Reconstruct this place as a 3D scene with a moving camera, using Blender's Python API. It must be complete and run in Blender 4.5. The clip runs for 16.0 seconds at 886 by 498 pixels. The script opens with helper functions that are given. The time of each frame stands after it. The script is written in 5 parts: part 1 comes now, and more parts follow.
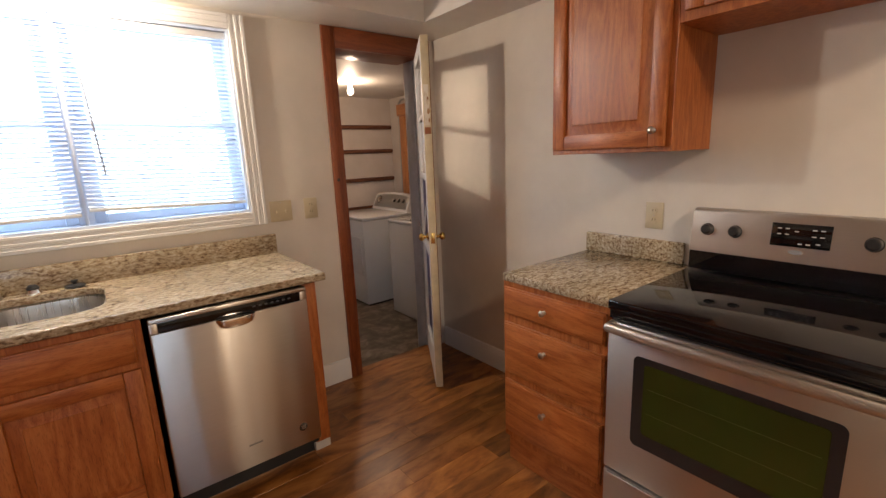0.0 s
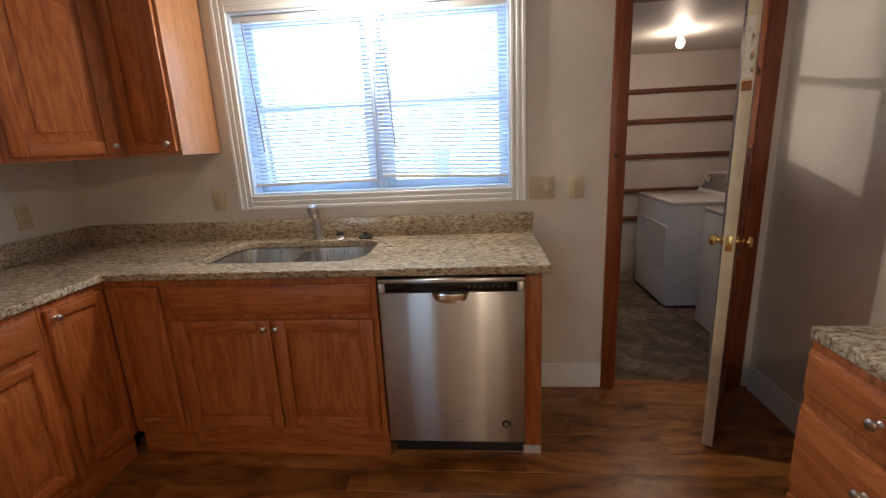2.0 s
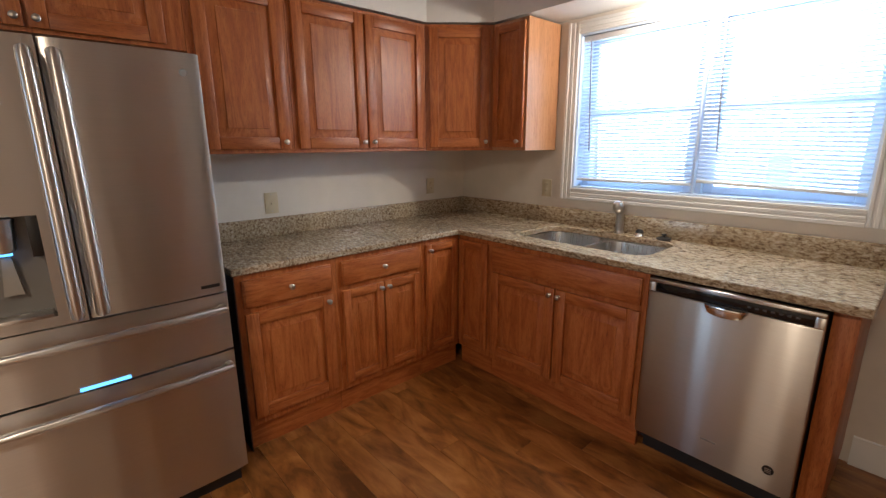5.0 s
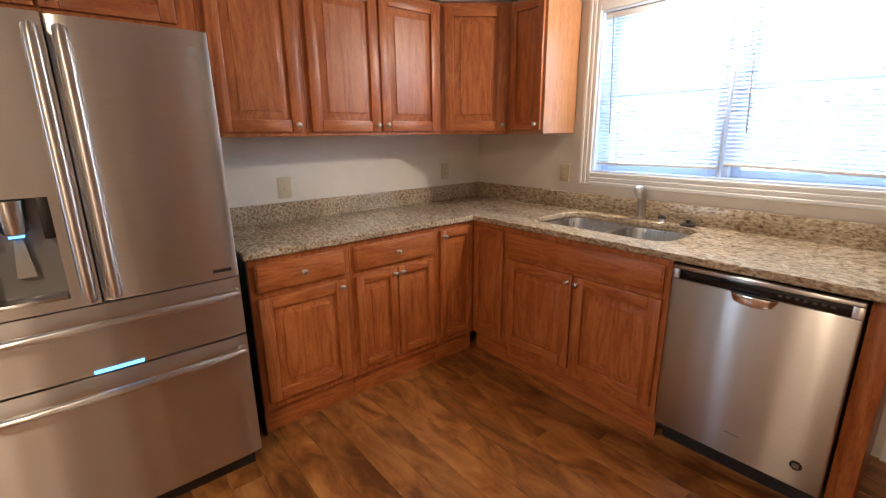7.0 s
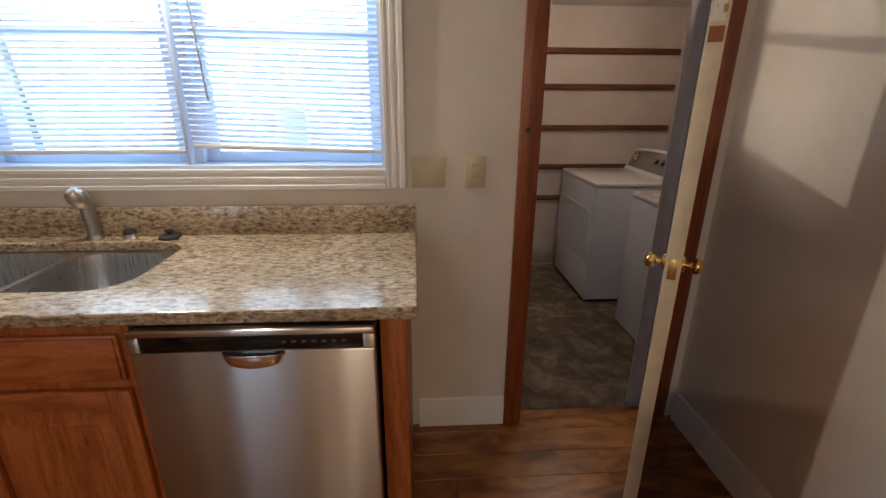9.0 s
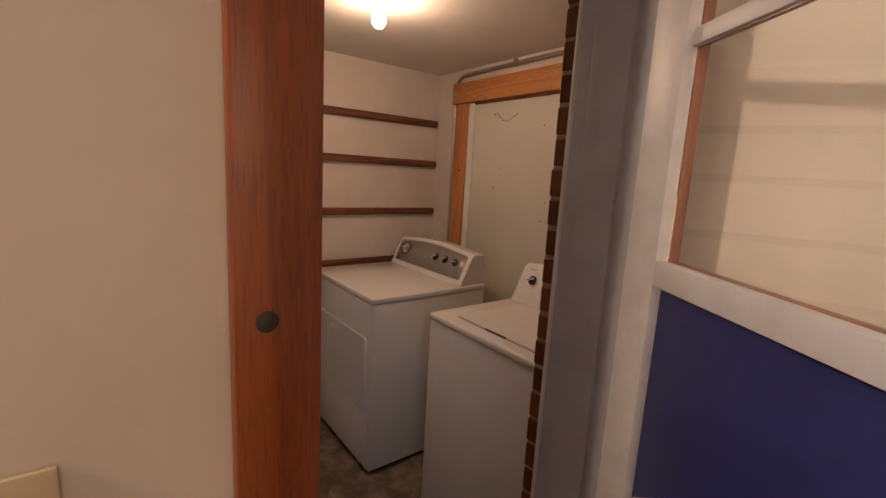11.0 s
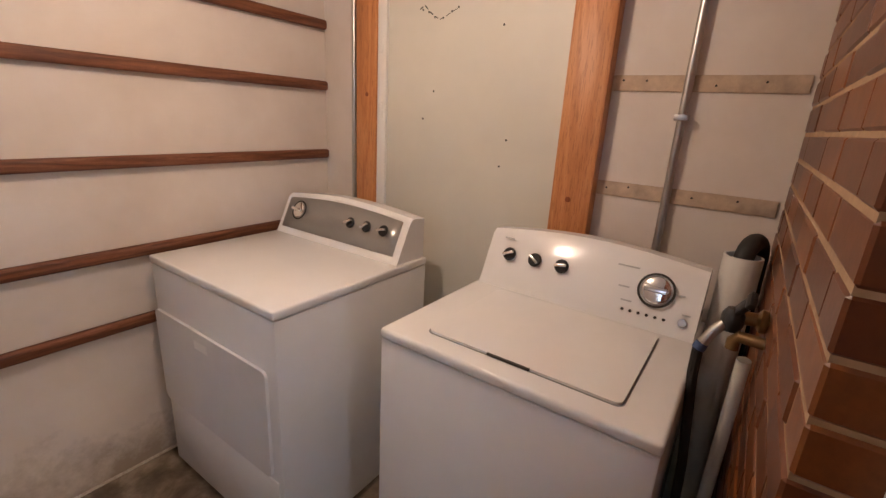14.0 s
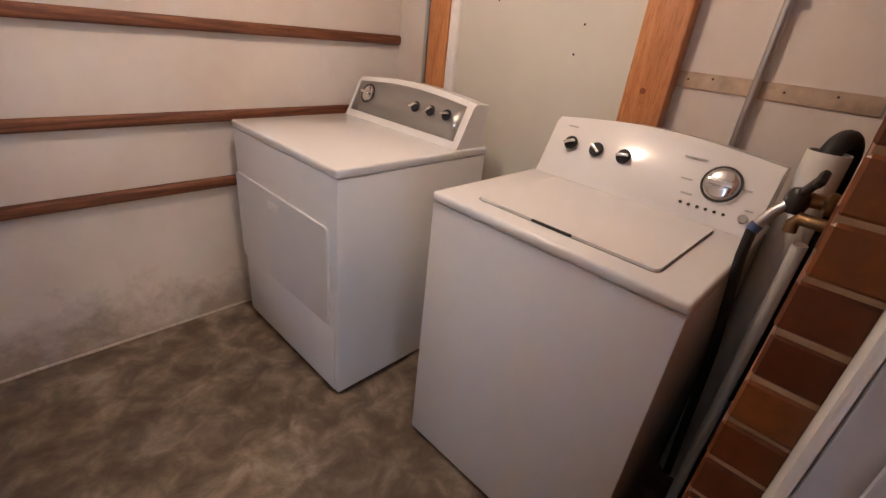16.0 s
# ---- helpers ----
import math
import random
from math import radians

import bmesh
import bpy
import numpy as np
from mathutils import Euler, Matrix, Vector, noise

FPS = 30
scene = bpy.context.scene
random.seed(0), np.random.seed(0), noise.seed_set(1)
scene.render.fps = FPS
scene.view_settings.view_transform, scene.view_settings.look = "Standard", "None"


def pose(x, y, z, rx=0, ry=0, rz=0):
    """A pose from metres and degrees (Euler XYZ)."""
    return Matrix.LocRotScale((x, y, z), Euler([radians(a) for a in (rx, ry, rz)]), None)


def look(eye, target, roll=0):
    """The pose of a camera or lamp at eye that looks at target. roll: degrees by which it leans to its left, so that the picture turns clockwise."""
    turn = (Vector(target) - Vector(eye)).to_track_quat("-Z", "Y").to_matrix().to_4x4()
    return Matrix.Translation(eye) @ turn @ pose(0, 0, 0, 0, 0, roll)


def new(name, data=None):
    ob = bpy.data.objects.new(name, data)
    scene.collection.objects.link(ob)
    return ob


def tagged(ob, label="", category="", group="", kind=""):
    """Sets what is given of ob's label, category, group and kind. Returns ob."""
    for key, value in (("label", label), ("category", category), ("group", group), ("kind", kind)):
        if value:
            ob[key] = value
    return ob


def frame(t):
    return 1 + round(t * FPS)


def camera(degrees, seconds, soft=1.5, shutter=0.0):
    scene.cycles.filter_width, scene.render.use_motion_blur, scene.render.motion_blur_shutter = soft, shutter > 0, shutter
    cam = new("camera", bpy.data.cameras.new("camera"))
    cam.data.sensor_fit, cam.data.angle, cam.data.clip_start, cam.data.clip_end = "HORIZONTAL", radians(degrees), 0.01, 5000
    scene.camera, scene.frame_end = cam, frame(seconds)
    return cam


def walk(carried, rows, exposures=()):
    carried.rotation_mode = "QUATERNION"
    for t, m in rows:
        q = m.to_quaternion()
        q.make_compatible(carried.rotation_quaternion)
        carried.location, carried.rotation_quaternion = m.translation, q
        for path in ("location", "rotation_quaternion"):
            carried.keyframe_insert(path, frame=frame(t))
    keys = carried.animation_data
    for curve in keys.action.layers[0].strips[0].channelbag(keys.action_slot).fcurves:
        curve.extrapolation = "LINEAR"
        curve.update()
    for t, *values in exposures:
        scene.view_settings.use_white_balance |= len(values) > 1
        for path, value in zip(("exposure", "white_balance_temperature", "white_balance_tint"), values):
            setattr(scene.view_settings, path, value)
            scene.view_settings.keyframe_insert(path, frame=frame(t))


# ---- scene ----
cam = camera(90.2, 16.0, soft=1.4)
PATH = [
    (0, (0.226, 0.05, 1.404), (1.427, 1.595, 0.989), -2.4),
    (0.5, (0.348, 0.134, 1.403), (1.294, 1.845, 0.984), -2.9),
    (1, (0.507, 0.159, 1.405), (1.1, 2.019, 0.97), -2.1),
    (1.5, (0.599, 0.19, 1.401), (0.844, 2.119, 0.933), -2.9),
    (2, (0.728, 0.239, 1.392), (0.545, 2.174, 0.918), -2.7),
    (2.5, (0.877, 0.24, 1.404), (0.424, 2.123, 0.907), -1.5),
    (3, (1.033, 0.172, 1.407), (0.183, 1.908, 0.896), -1.3),
    (3.5, (1.059, 0.124, 1.423), (0.071, 1.789, 0.922), -2.1),
    (4, (1.028, 0.059, 1.425), (-0.071, 1.659, 0.944), -0.7),
    (4.5, (1.044, 0.031, 1.428), (-0.244, 1.489, 0.966), -0.2),
    (4.7, (1.058, 0.03, 1.425), (-0.31, 1.416, 0.969), -0.4),
    (6.8, (1.028, 0.022, 1.404), (-0.559, 1.134, 0.91), -0.3),
    (7, (1.025, 0.06, 1.395), (-0.461, 1.298, 0.886), -0.6),
    (7.5, (0.981, 0.13, 1.361), (-0.111, 1.716, 0.822), -1.2),
    (8, (0.994, 0.327, 1.393), (0.227, 2.07, 0.78), -0.9),
    (8.5, (1.008, 0.61, 1.405), (0.616, 2.459, 0.754), -0.4),
    (9, (0.993, 0.93, 1.393), (1.107, 2.818, 0.745), 0.3),
    (9.5, (1.08, 1.235, 1.37), (1.519, 3.102, 0.803), -0.1),
    (10, (1.208, 1.533, 1.362), (1.719, 3.436, 1.017), -0.8),
    (10.1, (1.18, 1.612, 1.376), (1.807, 3.477, 1.019), 0.6),
    (12.3, (1.552, 2.683, 1.434), (2.96, 4.087, 1.215), 3.0),
    (12.5, (1.575, 2.765, 1.439), (3.014, 4.14, 1.244), 3.5),
    (13, (1.609, 2.889, 1.463), (3.194, 4.09, 1.253), 3.2),
    (13.5, (1.6, 2.908, 1.412), (3.208, 4.019, 0.987), 3.1),
    (14, (1.583, 2.911, 1.374), (3.168, 3.986, 0.799), 3.3),
    (14.5, (1.574, 2.905, 1.329), (3.131, 3.96, 0.648), 4.4),
    (15, (1.563, 2.896, 1.294), (3.078, 3.962, 0.538), 5.9),
    (15.5, (1.537, 2.865, 1.263), (2.951, 4.012, 0.437), 6.3),
    (16, (1.532, 2.819, 1.237), (2.866, 4.015, 0.347), 6.5),
]
EXPOSURES = [(0, 0.2, 6650, 12), (0.5, 0.2, 6650, 12), (1.5, -0.12, 6150, 9), (3.5, -0.3, 5700, 8), (4.7, -0.1, 5800, 8), (6.8, 0.42, 6200, 11), (7.5, 0.4, 6150, 11),
             (8.0, 0.3, 5950, 10), (8.5, 0.0, 6400, 10), (9.0, -0.2, 6100, 10), (9.5, -0.2, 7100, 18), (10.1, -0.3, 7700, 24), (12.3, 1.0, 6700, 15), (13.3, 1.14, 6250, 14), (14.5, 1.17, 6100, 13), (16.0, 1.36, 5950, 13)]
walk(cam, [(t, look(eye, target, roll)) for t, eye, target, roll in PATH], EXPOSURES)

# ---- world and large lights ----
world = bpy.data.worlds.new("sky")
world.use_nodes = True
scene.world = world
sky = world.node_tree.nodes.new("ShaderNodeTexSky")
sky.sky_type = "NISHITA"
sky.sun_disc = False
sky.sun_elevation, sky.sun_rotation = radians(40), radians(200)
world.node_tree.links.new(sky.outputs["Color"], world.node_tree.nodes["Background"].inputs["Color"])
world.node_tree.nodes["Background"].inputs["Strength"].default_value = 0.12


def area_lamp(name, m, sx, sy, watts, colour):
    data = bpy.data.lights.new(name, "AREA")
    data.shape, data.size, data.size_y, data.energy, data.color = "RECTANGLE", sx, sy, watts, colour
    ob = new(name, data)
    ob.matrix_world = m
    return ob


def point_lamp(name, p, watts, colour, radius):
    data = bpy.data.lights.new(name, "POINT")
    data.energy, data.color, data.shadow_soft_size = watts, colour, radius
    ob = new(name, data)
    ob.location = p
    return ob


# daylight in the kitchen window, the light over the sink, the room light behind, the laundry bulb
area_lamp("window_daylight", look((0.18, 2.79, 1.62), (0.18, 0.0, 1.3)), 1.36, 0.9, 25, (0.64, 0.83, 1.0))
point_lamp("sink_light_bulb", (0.215, 2.42, 2.07), 33, (1.0, 0.85, 0.68), 0.03)
area_lamp("ceiling_light_glow", look((1.1, -1.05, 2.37), (1.1, -1.05, 0)), 0.28, 0.28, 35, (1.0, 0.78, 0.55))
area_lamp("back_window_daylight", look((-0.85, -2.38, 1.5), (-0.6, 0, 1.2)), 0.86, 1.06, 9, (0.55, 0.76, 1.0))
point_lamp("laundry_bulb_light", (2.17, 3.80, 1.99), 7.8, (1.0, 0.73, 0.53), 0.035)

# ---- materials ----
def mat(name, colour=(0.8, 0.8, 0.8), rough=0.5, metal=0.0, **more):
    m = bpy.data.materials.new(name)
    m.use_nodes = True
    b = m.node_tree.nodes["Principled BSDF"]
    b.inputs["Base Color"].default_value = (*colour, 1)
    b.inputs["Roughness"].default_value = rough
    b.inputs["Metallic"].default_value = metal
    for k, v in more.items():
        b.inputs[k].default_value = v
    return m


def node(m, kind, **values):
    n = m.node_tree.nodes.new(kind)
    for k, v in values.items():
        n.inputs[k].default_value = v
    return n


def join(m, a, out, b, inp):
    m.node_tree.links.new(a.outputs[out], b.inputs[inp])


def coords(m, scale, rot=(0, 0, 0), randomise=False):
    """Object coordinates, scaled; each object may take its own stretch of the pattern."""
    tc = node(m, "ShaderNodeTexCoord")
    mp = node(m, "ShaderNodeMapping")
    mp.inputs["Scale"].default_value = scale
    mp.inputs["Rotation"].default_value = rot
    if randomise:
        info = node(m, "ShaderNodeObjectInfo")
        mul = node(m, "ShaderNodeMath")
        mul.operation = "MULTIPLY"
        mul.inputs[1].default_value = 37.0
        join(m, info, "Random", mul, 0)
        join(m, mul, 0, mp, "Location")
    join(m, tc, "Object", mp, "Vector")
    return mp


def ramp(m, source, out, stops):
    r = node(m, "ShaderNodeValToRGB")
    els = r.color_ramp.elements
    while len(els) < len(stops):
        els.new(0.5)
    for e, (p, c) in zip(els, stops):
        e.position, e.color = p, (*c, 1)
    join(m, source, out, r, "Fac")
    return r


def bump(m, source, out, strength, dist=0.002):
    b = node(m, "ShaderNodeBump", Strength=strength, Distance=dist)
    join(m, source, out, b, "Height")
    join(m, b, "Normal", m.node_tree.nodes["Principled BSDF"], "Normal")
    return b


def base(m, n, out="Color"):
    join(m, n, out, m.node_tree.nodes["Principled BSDF"], "Base Color")


def mix(m, fac, fout, a, aout, b, bout, mode="MIX"):
    x = m.node_tree.nodes.new("ShaderNodeMix")
    x.data_type, x.blend_type = "RGBA", mode
    if fac is None:
        x.inputs[0].default_value = fout
    else:
        join(m, fac, fout, x, 0)
    m.node_tree.links.new(a.outputs[aout], x.inputs[6])
    if isinstance(b, tuple):
        x.inputs[7].default_value = (*b, 1)
    else:
        m.node_tree.links.new(b.outputs[bout], x.inputs[7])
    return x


def wood(name, stops, stretch, rough=0.35, randomise=True, fine=1.0):
    """Long-grained timber: broad flame figure under fine pores."""
    m = mat(name, rough=rough)
    c = coords(m, stretch, randomise=randomise)
    warp = node(m, "ShaderNodeTexNoise", Scale=0.9, Detail=2.0, Roughness=0.5, Distortion=0.6)
    join(m, c, "Vector", warp, "Vector")
    rings = node(m, "ShaderNodeMath")
    rings.operation = "MULTIPLY"
    rings.inputs[1].default_value = 6.0
    join(m, warp, "Fac", rings, 0)
    fr = node(m, "ShaderNodeMath")
    fr.operation = "PINGPONG"
    fr.inputs[1].default_value = 0.5
    join(m, rings, 0, fr, 0)
    pores = node(m, "ShaderNodeTexNoise", Scale=9.0 * fine, Detail=5.0, Roughness=0.7)
    join(m, c, "Vector", pores, "Vector")
    add = node(m, "ShaderNodeMath")
    add.operation = "MULTIPLY_ADD"
    add.inputs[1].default_value = 0.55
    join(m, fr, 0, add, 0)
    join(m, pores, "Fac", add, 2)
    soft = node(m, "ShaderNodeMath")
    soft.operation = "MULTIPLY_ADD"
    soft.inputs[1].default_value, soft.inputs[2].default_value = 0.55, 0.24
    join(m, pores, "Fac", soft, 0)
    m.node_tree.links.new(soft.outputs[0], add.inputs[2])
    r = ramp(m, add, 0, stops)
    # dark open pores, drawn out along the grain
    streak = node(m, "ShaderNodeTexNoise", Scale=26.0 * fine, Detail=3.0, Roughness=0.6)
    join(m, c, "Vector", streak, "Vector")
    dark = ramp(m, streak, "Fac", [(0.36, (0.52, 0.46, 0.42)), (0.47, (1, 1, 1))])
    x = mix(m, None, 0.6, r, "Color", dark, "Color", "MULTIPLY")
    base(m, x, "Result")
    bump(m, pores, "Fac", 0.12, 0.001)
    return m


OAK_STOPS = [(0.36, (0.19, 0.042, 0.008)), (0.50, (0.31, 0.080, 0.016)), (0.66, (0.40, 0.118, 0.027)), (0.86, (0.47, 0.158, 0.042))]
oak_v = wood("oak_upright", OAK_STOPS, (14, 14, 1.6), 0.40)
oak_h = wood("oak_level", OAK_STOPS, (1.6, 14, 14), 0.40)
oak_side = wood("oak_veneer", [(0.35, (0.36, 0.165, 0.075)), (0.7, (0.44, 0.215, 0.10)), (1.0, (0.50, 0.26, 0.13))], (9, 9, 0.8), 0.30)
pine_dark = wood("stained_pine", [(0.35, (0.12, 0.025, 0.007)), (0.6, (0.20, 0.046, 0.012)), (0.95, (0.28, 0.076, 0.021))], (16, 16, 1.2), 0.35)
pine_orange = wood("orange_pine", [(0.35, (0.38, 0.135, 0.040)), (0.65, (0.52, 0.21, 0.070)), (0.95, (0.60, 0.28, 0.11))], (12, 12, 0.9), 0.45)
pine_orange_h = wood("orange_pine_level", [(0.35, (0.38, 0.135, 0.040)), (0.65, (0.52, 0.21, 0.070)), (0.95, (0.60, 0.28, 0.11))], (12, 0.9, 12), 0.45)
rail_wood = wood("rail_timber", [(0.35, (0.060, 0.018, 0.008)), (0.6, (0.13, 0.042, 0.017)), (0.9, (0.26, 0.10, 0.045))], (1.1, 16, 16), 0.6)
batten_wood = wood("bare_batten", [(0.35, (0.38, 0.29, 0.21)), (0.52, (0.53, 0.44, 0.35)), (0.8, (0.65, 0.57, 0.49))], (14, 1.2, 14), 0.7)


def plank_material():
    m = mat("laminate_planks", rough=0.30)
    c = coords(m, (2.0, 6, 6), randomise=True)
    n1 = node(m, "ShaderNodeTexNoise", Scale=1.5, Detail=4.0, Roughness=0.55, Distortion=1.2)
    n2 = node(m, "ShaderNodeTexNoise", Scale=7.0, Detail=5.0, Roughness=0.7)
    join(m, c, "Vector", n1, "Vector"), join(m, c, "Vector", n2, "Vector")
    a = node(m, "ShaderNodeMath")
    a.operation = "MULTIPLY_ADD"
    a.inputs[1].default_value = 0.28
    join(m, n2, "Fac", a, 0), join(m, n1, "Fac", a, 2)
    r = ramp(m, a, 0, [(0.46, (0.11, 0.037, 0.008)), (0.58, (0.215, 0.079, 0.018)), (0.70, (0.31, 0.126, 0.032)), (0.86, (0.41, 0.190, 0.056))])
    info = node(m, "ShaderNodeObjectInfo")
    tone = ramp(m, info, "Random", [(0.0, (0.74, 0.72, 0.70)), (0.5, (0.97, 0.95, 0.93)), (1.0, (1.16, 1.13, 1.08))])
    x = mix(m, None, 1.0, r, "Color", tone, "Color", "MULTIPLY")
    base(m, x, "Result")
    bump(m, n2, "Fac", 0.10, 0.001)
    return m


planks_mat = plank_material()


def granite_material():
    m = mat("granite", rough=0.16)
    c = coords(m, (44, 92, 92), rot=(0, 0, 0.30))
    n1 = node(m, "ShaderNodeTexNoise", Scale=1.0, Detail=5.0, Roughness=0.62, Distortion=0.5)
    n2 = node(m, "ShaderNodeTexVoronoi", Scale=2.6)
    n3 = node(m, "ShaderNodeTexNoise", Scale=2.2, Detail=4.0, Roughness=0.7)
    n4 = node(m, "ShaderNodeTexNoise", Scale=0.07, Detail=2.0)
    for n in (n1, n2, n3, n4):
        join(m, c, "Vector", n, "Vector")
    r1 = ramp(m, n1, "Fac", [(0.33, (0.11, 0.070, 0.045)), (0.42, (0.26, 0.185, 0.115)), (0.53, (0.43, 0.355, 0.25)), (0.66, (0.58, 0.52, 0.42))])
    dark = ramp(m, n3, "Fac", [(0.32, (0.75, 0.75, 0.75)), (0.40, (0, 0, 0))])
    x = mix(m, dark, "Color", r1, "Color", (0.055, 0.038, 0.027), None)
    grain = ramp(m, n2, "Distance", [(0.0, (0.80, 0.78, 0.74)), (0.6, (1.06, 1.05, 1.03))])
    y = mix(m, None, 1.0, x, "Result", grain, "Color", "MULTIPLY")
    broad = ramp(m, n4, "Fac", [(0.35, (0.86, 0.84, 0.80)), (0.65, (1.05, 1.04, 1.02))])
    z = mix(m, None, 1.0, y, "Result", broad, "Color", "MULTIPLY")
    base(m, z, "Result")
    return m


granite = granite_material()


def painted(name, colour, rough=0.55, mottled=0.05, scale=3.0, relief=0.08):
    """House paint: faint roller stipple and slow tonal drift."""
    m = mat(name, colour, rough)
    c = coords(m, (1, 1, 1))
    n = node(m, "ShaderNodeTexNoise", Scale=scale, Detail=4.0, Roughness=0.6)
    f = node(m, "ShaderNodeTexNoise", Scale=180.0, Detail=2.0)
    join(m, c, "Vector", n, "Vector"), join(m, c, "Vector", f, "Vector")
    lo = tuple(v * (1 - mottled * 1.6) for v in colour)
    hi = tuple(min(1, v * (1 + mottled)) for v in colour)
    base(m, ramp(m, n, "Fac", [(0.3, lo), (0.7, hi)]))
    bump(m, f, "Fac", relief, 0.001)
    return m


wall_paint = painted("wall_paint", (0.70, 0.64, 0.555))
ceiling_paint = painted("ceiling_paint", (0.76, 0.73, 0.68))
trim_white = painted("trim_white", (0.78, 0.77, 0.74), 0.35, 0.03)
# white vinyl with the window's blue light cast put into its colour
vinyl_blue_cast = painted("vinyl_blue_cast", (0.62, 0.72, 0.88), 0.4, 0.02)
door_cream = painted("door_cream_paint", (0.62, 0.53, 0.36), 0.5, 0.10, 14.0, 0.3)
door_white = painted("door_white_paint", (0.70, 0.71, 0.74), 0.45, 0.07, 16.0, 0.25)
door_blue = painted("door_blue_paint", (0.022, 0.030, 0.15), 0.45, 0.10, 9.0, 0.2)
jamb_grey = painted("jamb_grey_paint", (0.50, 0.52, 0.58), 0.5, 0.07, 10.0, 0.2)
batten_paint = painted("worn_batten", (0.52, 0.39, 0.28), 0.7, 0.16, 22.0, 0.35)
panel_cream = painted("panel_cream_paint", (0.66, 0.63, 0.55), 0.5, 0.04, 2.0)
enamel = painted("white_enamel", (0.80, 0.79, 0.775), 0.11, 0.012, 9.0, 0.03)
enamel_grey = mat("grey_enamel", (0.30, 0.30, 0.29), 0.35, 0.4)
plate_beige = mat("beige_plastic", (0.56, 0.47, 0.31), 0.35)
slot_dark = mat("slot_dark", (0.03, 0.025, 0.02), 0.6)
black_glass = mat("black_glass", (0.004, 0.004, 0.005), 0.05)
black_plastic = mat("black_plastic", (0.015, 0.015, 0.016), 0.35)
rubber = mat("black_rubber", (0.02, 0.02, 0.02), 0.6)
nickel = mat("nickel", (0.54, 0.50, 0.45), 0.30, 1.0)
chrome = mat("chrome", (0.82, 0.82, 0.82), 0.1, 1.0)
brass = mat("brass", (0.72, 0.50, 0.18), 0.22, 1.0)
conduit_metal = mat("galvanised_conduit", (0.50, 0.48, 0.45), 0.35, 1.0)
pvc = mat("pvc_white", (0.72, 0.70, 0.65), 0.4)
blue_glow = mat("blue_display", (0.05, 0.2, 0.6), 0.4, **{"Emission Color": (0.15, 0.5, 1.0, 1), "Emission Strength": 2.5})
bulb_glow = mat("bulb_glow", (1, 0.9, 0.7), 0.4, **{"Emission Color": (1.0, 0.80, 0.55, 1), "Emission Strength": 14.0})
lamp_glow = mat("lamp_glow", (1, 0.95, 0.85), 0.4, **{"Emission Color": (1.0, 0.92, 0.8, 1), "Emission Strength": 8.0})
pale_print = mat("pale_print", (0.45, 0.45, 0.44), 0.5)
grey_print = mat("grey_print", (0.25, 0.25, 0.25), 0.5)


def steel_material(name, colour, rough, stretch, aniso, wave=0.0):
    m = mat(name, colour, rough, 1.0, **{"Anisotropic": aniso, "Anisotropic Rotation": 0.25})
    c = coords(m, stretch)
    n = node(m, "ShaderNodeTexNoise", Scale=1.0, Detail=2.0, Roughness=0.5)
    join(m, c, "Vector", n, "Vector")
    r = ramp(m, n, "Fac", [(0.3, (rough - 0.012,) * 3), (0.7, (rough + 0.015,) * 3)])
    join(m, r, "Color", m.node_tree.nodes["Principled BSDF"], "Roughness")
    tone = ramp(m, n, "Fac", [(0.3, tuple(v * 0.97 for v in colour)), (0.7, tuple(min(1, v * 1.03) for v in colour))])
    base(m, tone)
    # sheet metal is never quite flat
    w = coords(m, (7, 7, 0.25))
    wn = node(m, "ShaderNodeTexNoise", Scale=1.0, Detail=1.0, Roughness=0.4)
    join(m, w, "Vector", wn, "Vector")
    bump(m, wn, "Fac", wave, 0.02)
    return m


steel = steel_material("brushed_steel", (0.61, 0.588, 0.562), 0.32, (3, 3, 420), 0.95, 0.30)
range_steel = steel_material("range_steel", (0.50, 0.46, 0.42), 0.40, (3, 3, 700), 0.6, 0.1)
steel_sink = steel_material("sink_steel", (0.60, 0.59, 0.575), 0.28, (300, 8, 8), 0.0)


def laundry_wall_material():
    m = mat("laundry_wall", rough=0.65)
    c = coords(m, (1, 1, 1))
    n = node(m, "ShaderNodeTexNoise", Scale=2.2, Detail=5.0, Roughness=0.65)
    s = node(m, "ShaderNodeTexNoise", Scale=4.0, Detail=6.0, Roughness=0.7)
    f = node(m, "ShaderNodeTexNoise", Scale=60.0, Detail=3.0)
    for k in (n, s, f):
        join(m, c, "Vector", k, "Vector")
    r = ramp(m, n, "Fac", [(0.3, (0.63, 0.545, 0.47)), (0.7, (0.73, 0.655, 0.585))])
    # damp stains creeping up from the slab, blotchy
    tc = node(m, "ShaderNodeTexCoord")
    sep = node(m, "ShaderNodeSeparateXYZ")
    join(m, tc, "Object", sep, "Vector")
    h = node(m, "ShaderNodeMath")
    h.operation = "MULTIPLY_ADD"
    h.inputs[1].default_value = -1.1
    join(m, sep, "Z", h, 0), join(m, s, "Fac", h, 2)
    stain = ramp(m, h, 0, [(0.30, (0, 0, 0)), (0.60, (0.7, 0.7, 0.7))])
    x = mix(m, stain, "Color", r, "Color", (0.20, 0.135, 0.075), None)
    base(m, x, "Result")
    bump(m, f, "Fac", 0.15, 0.002)
    return m


laundry_wall = laundry_wall_material()


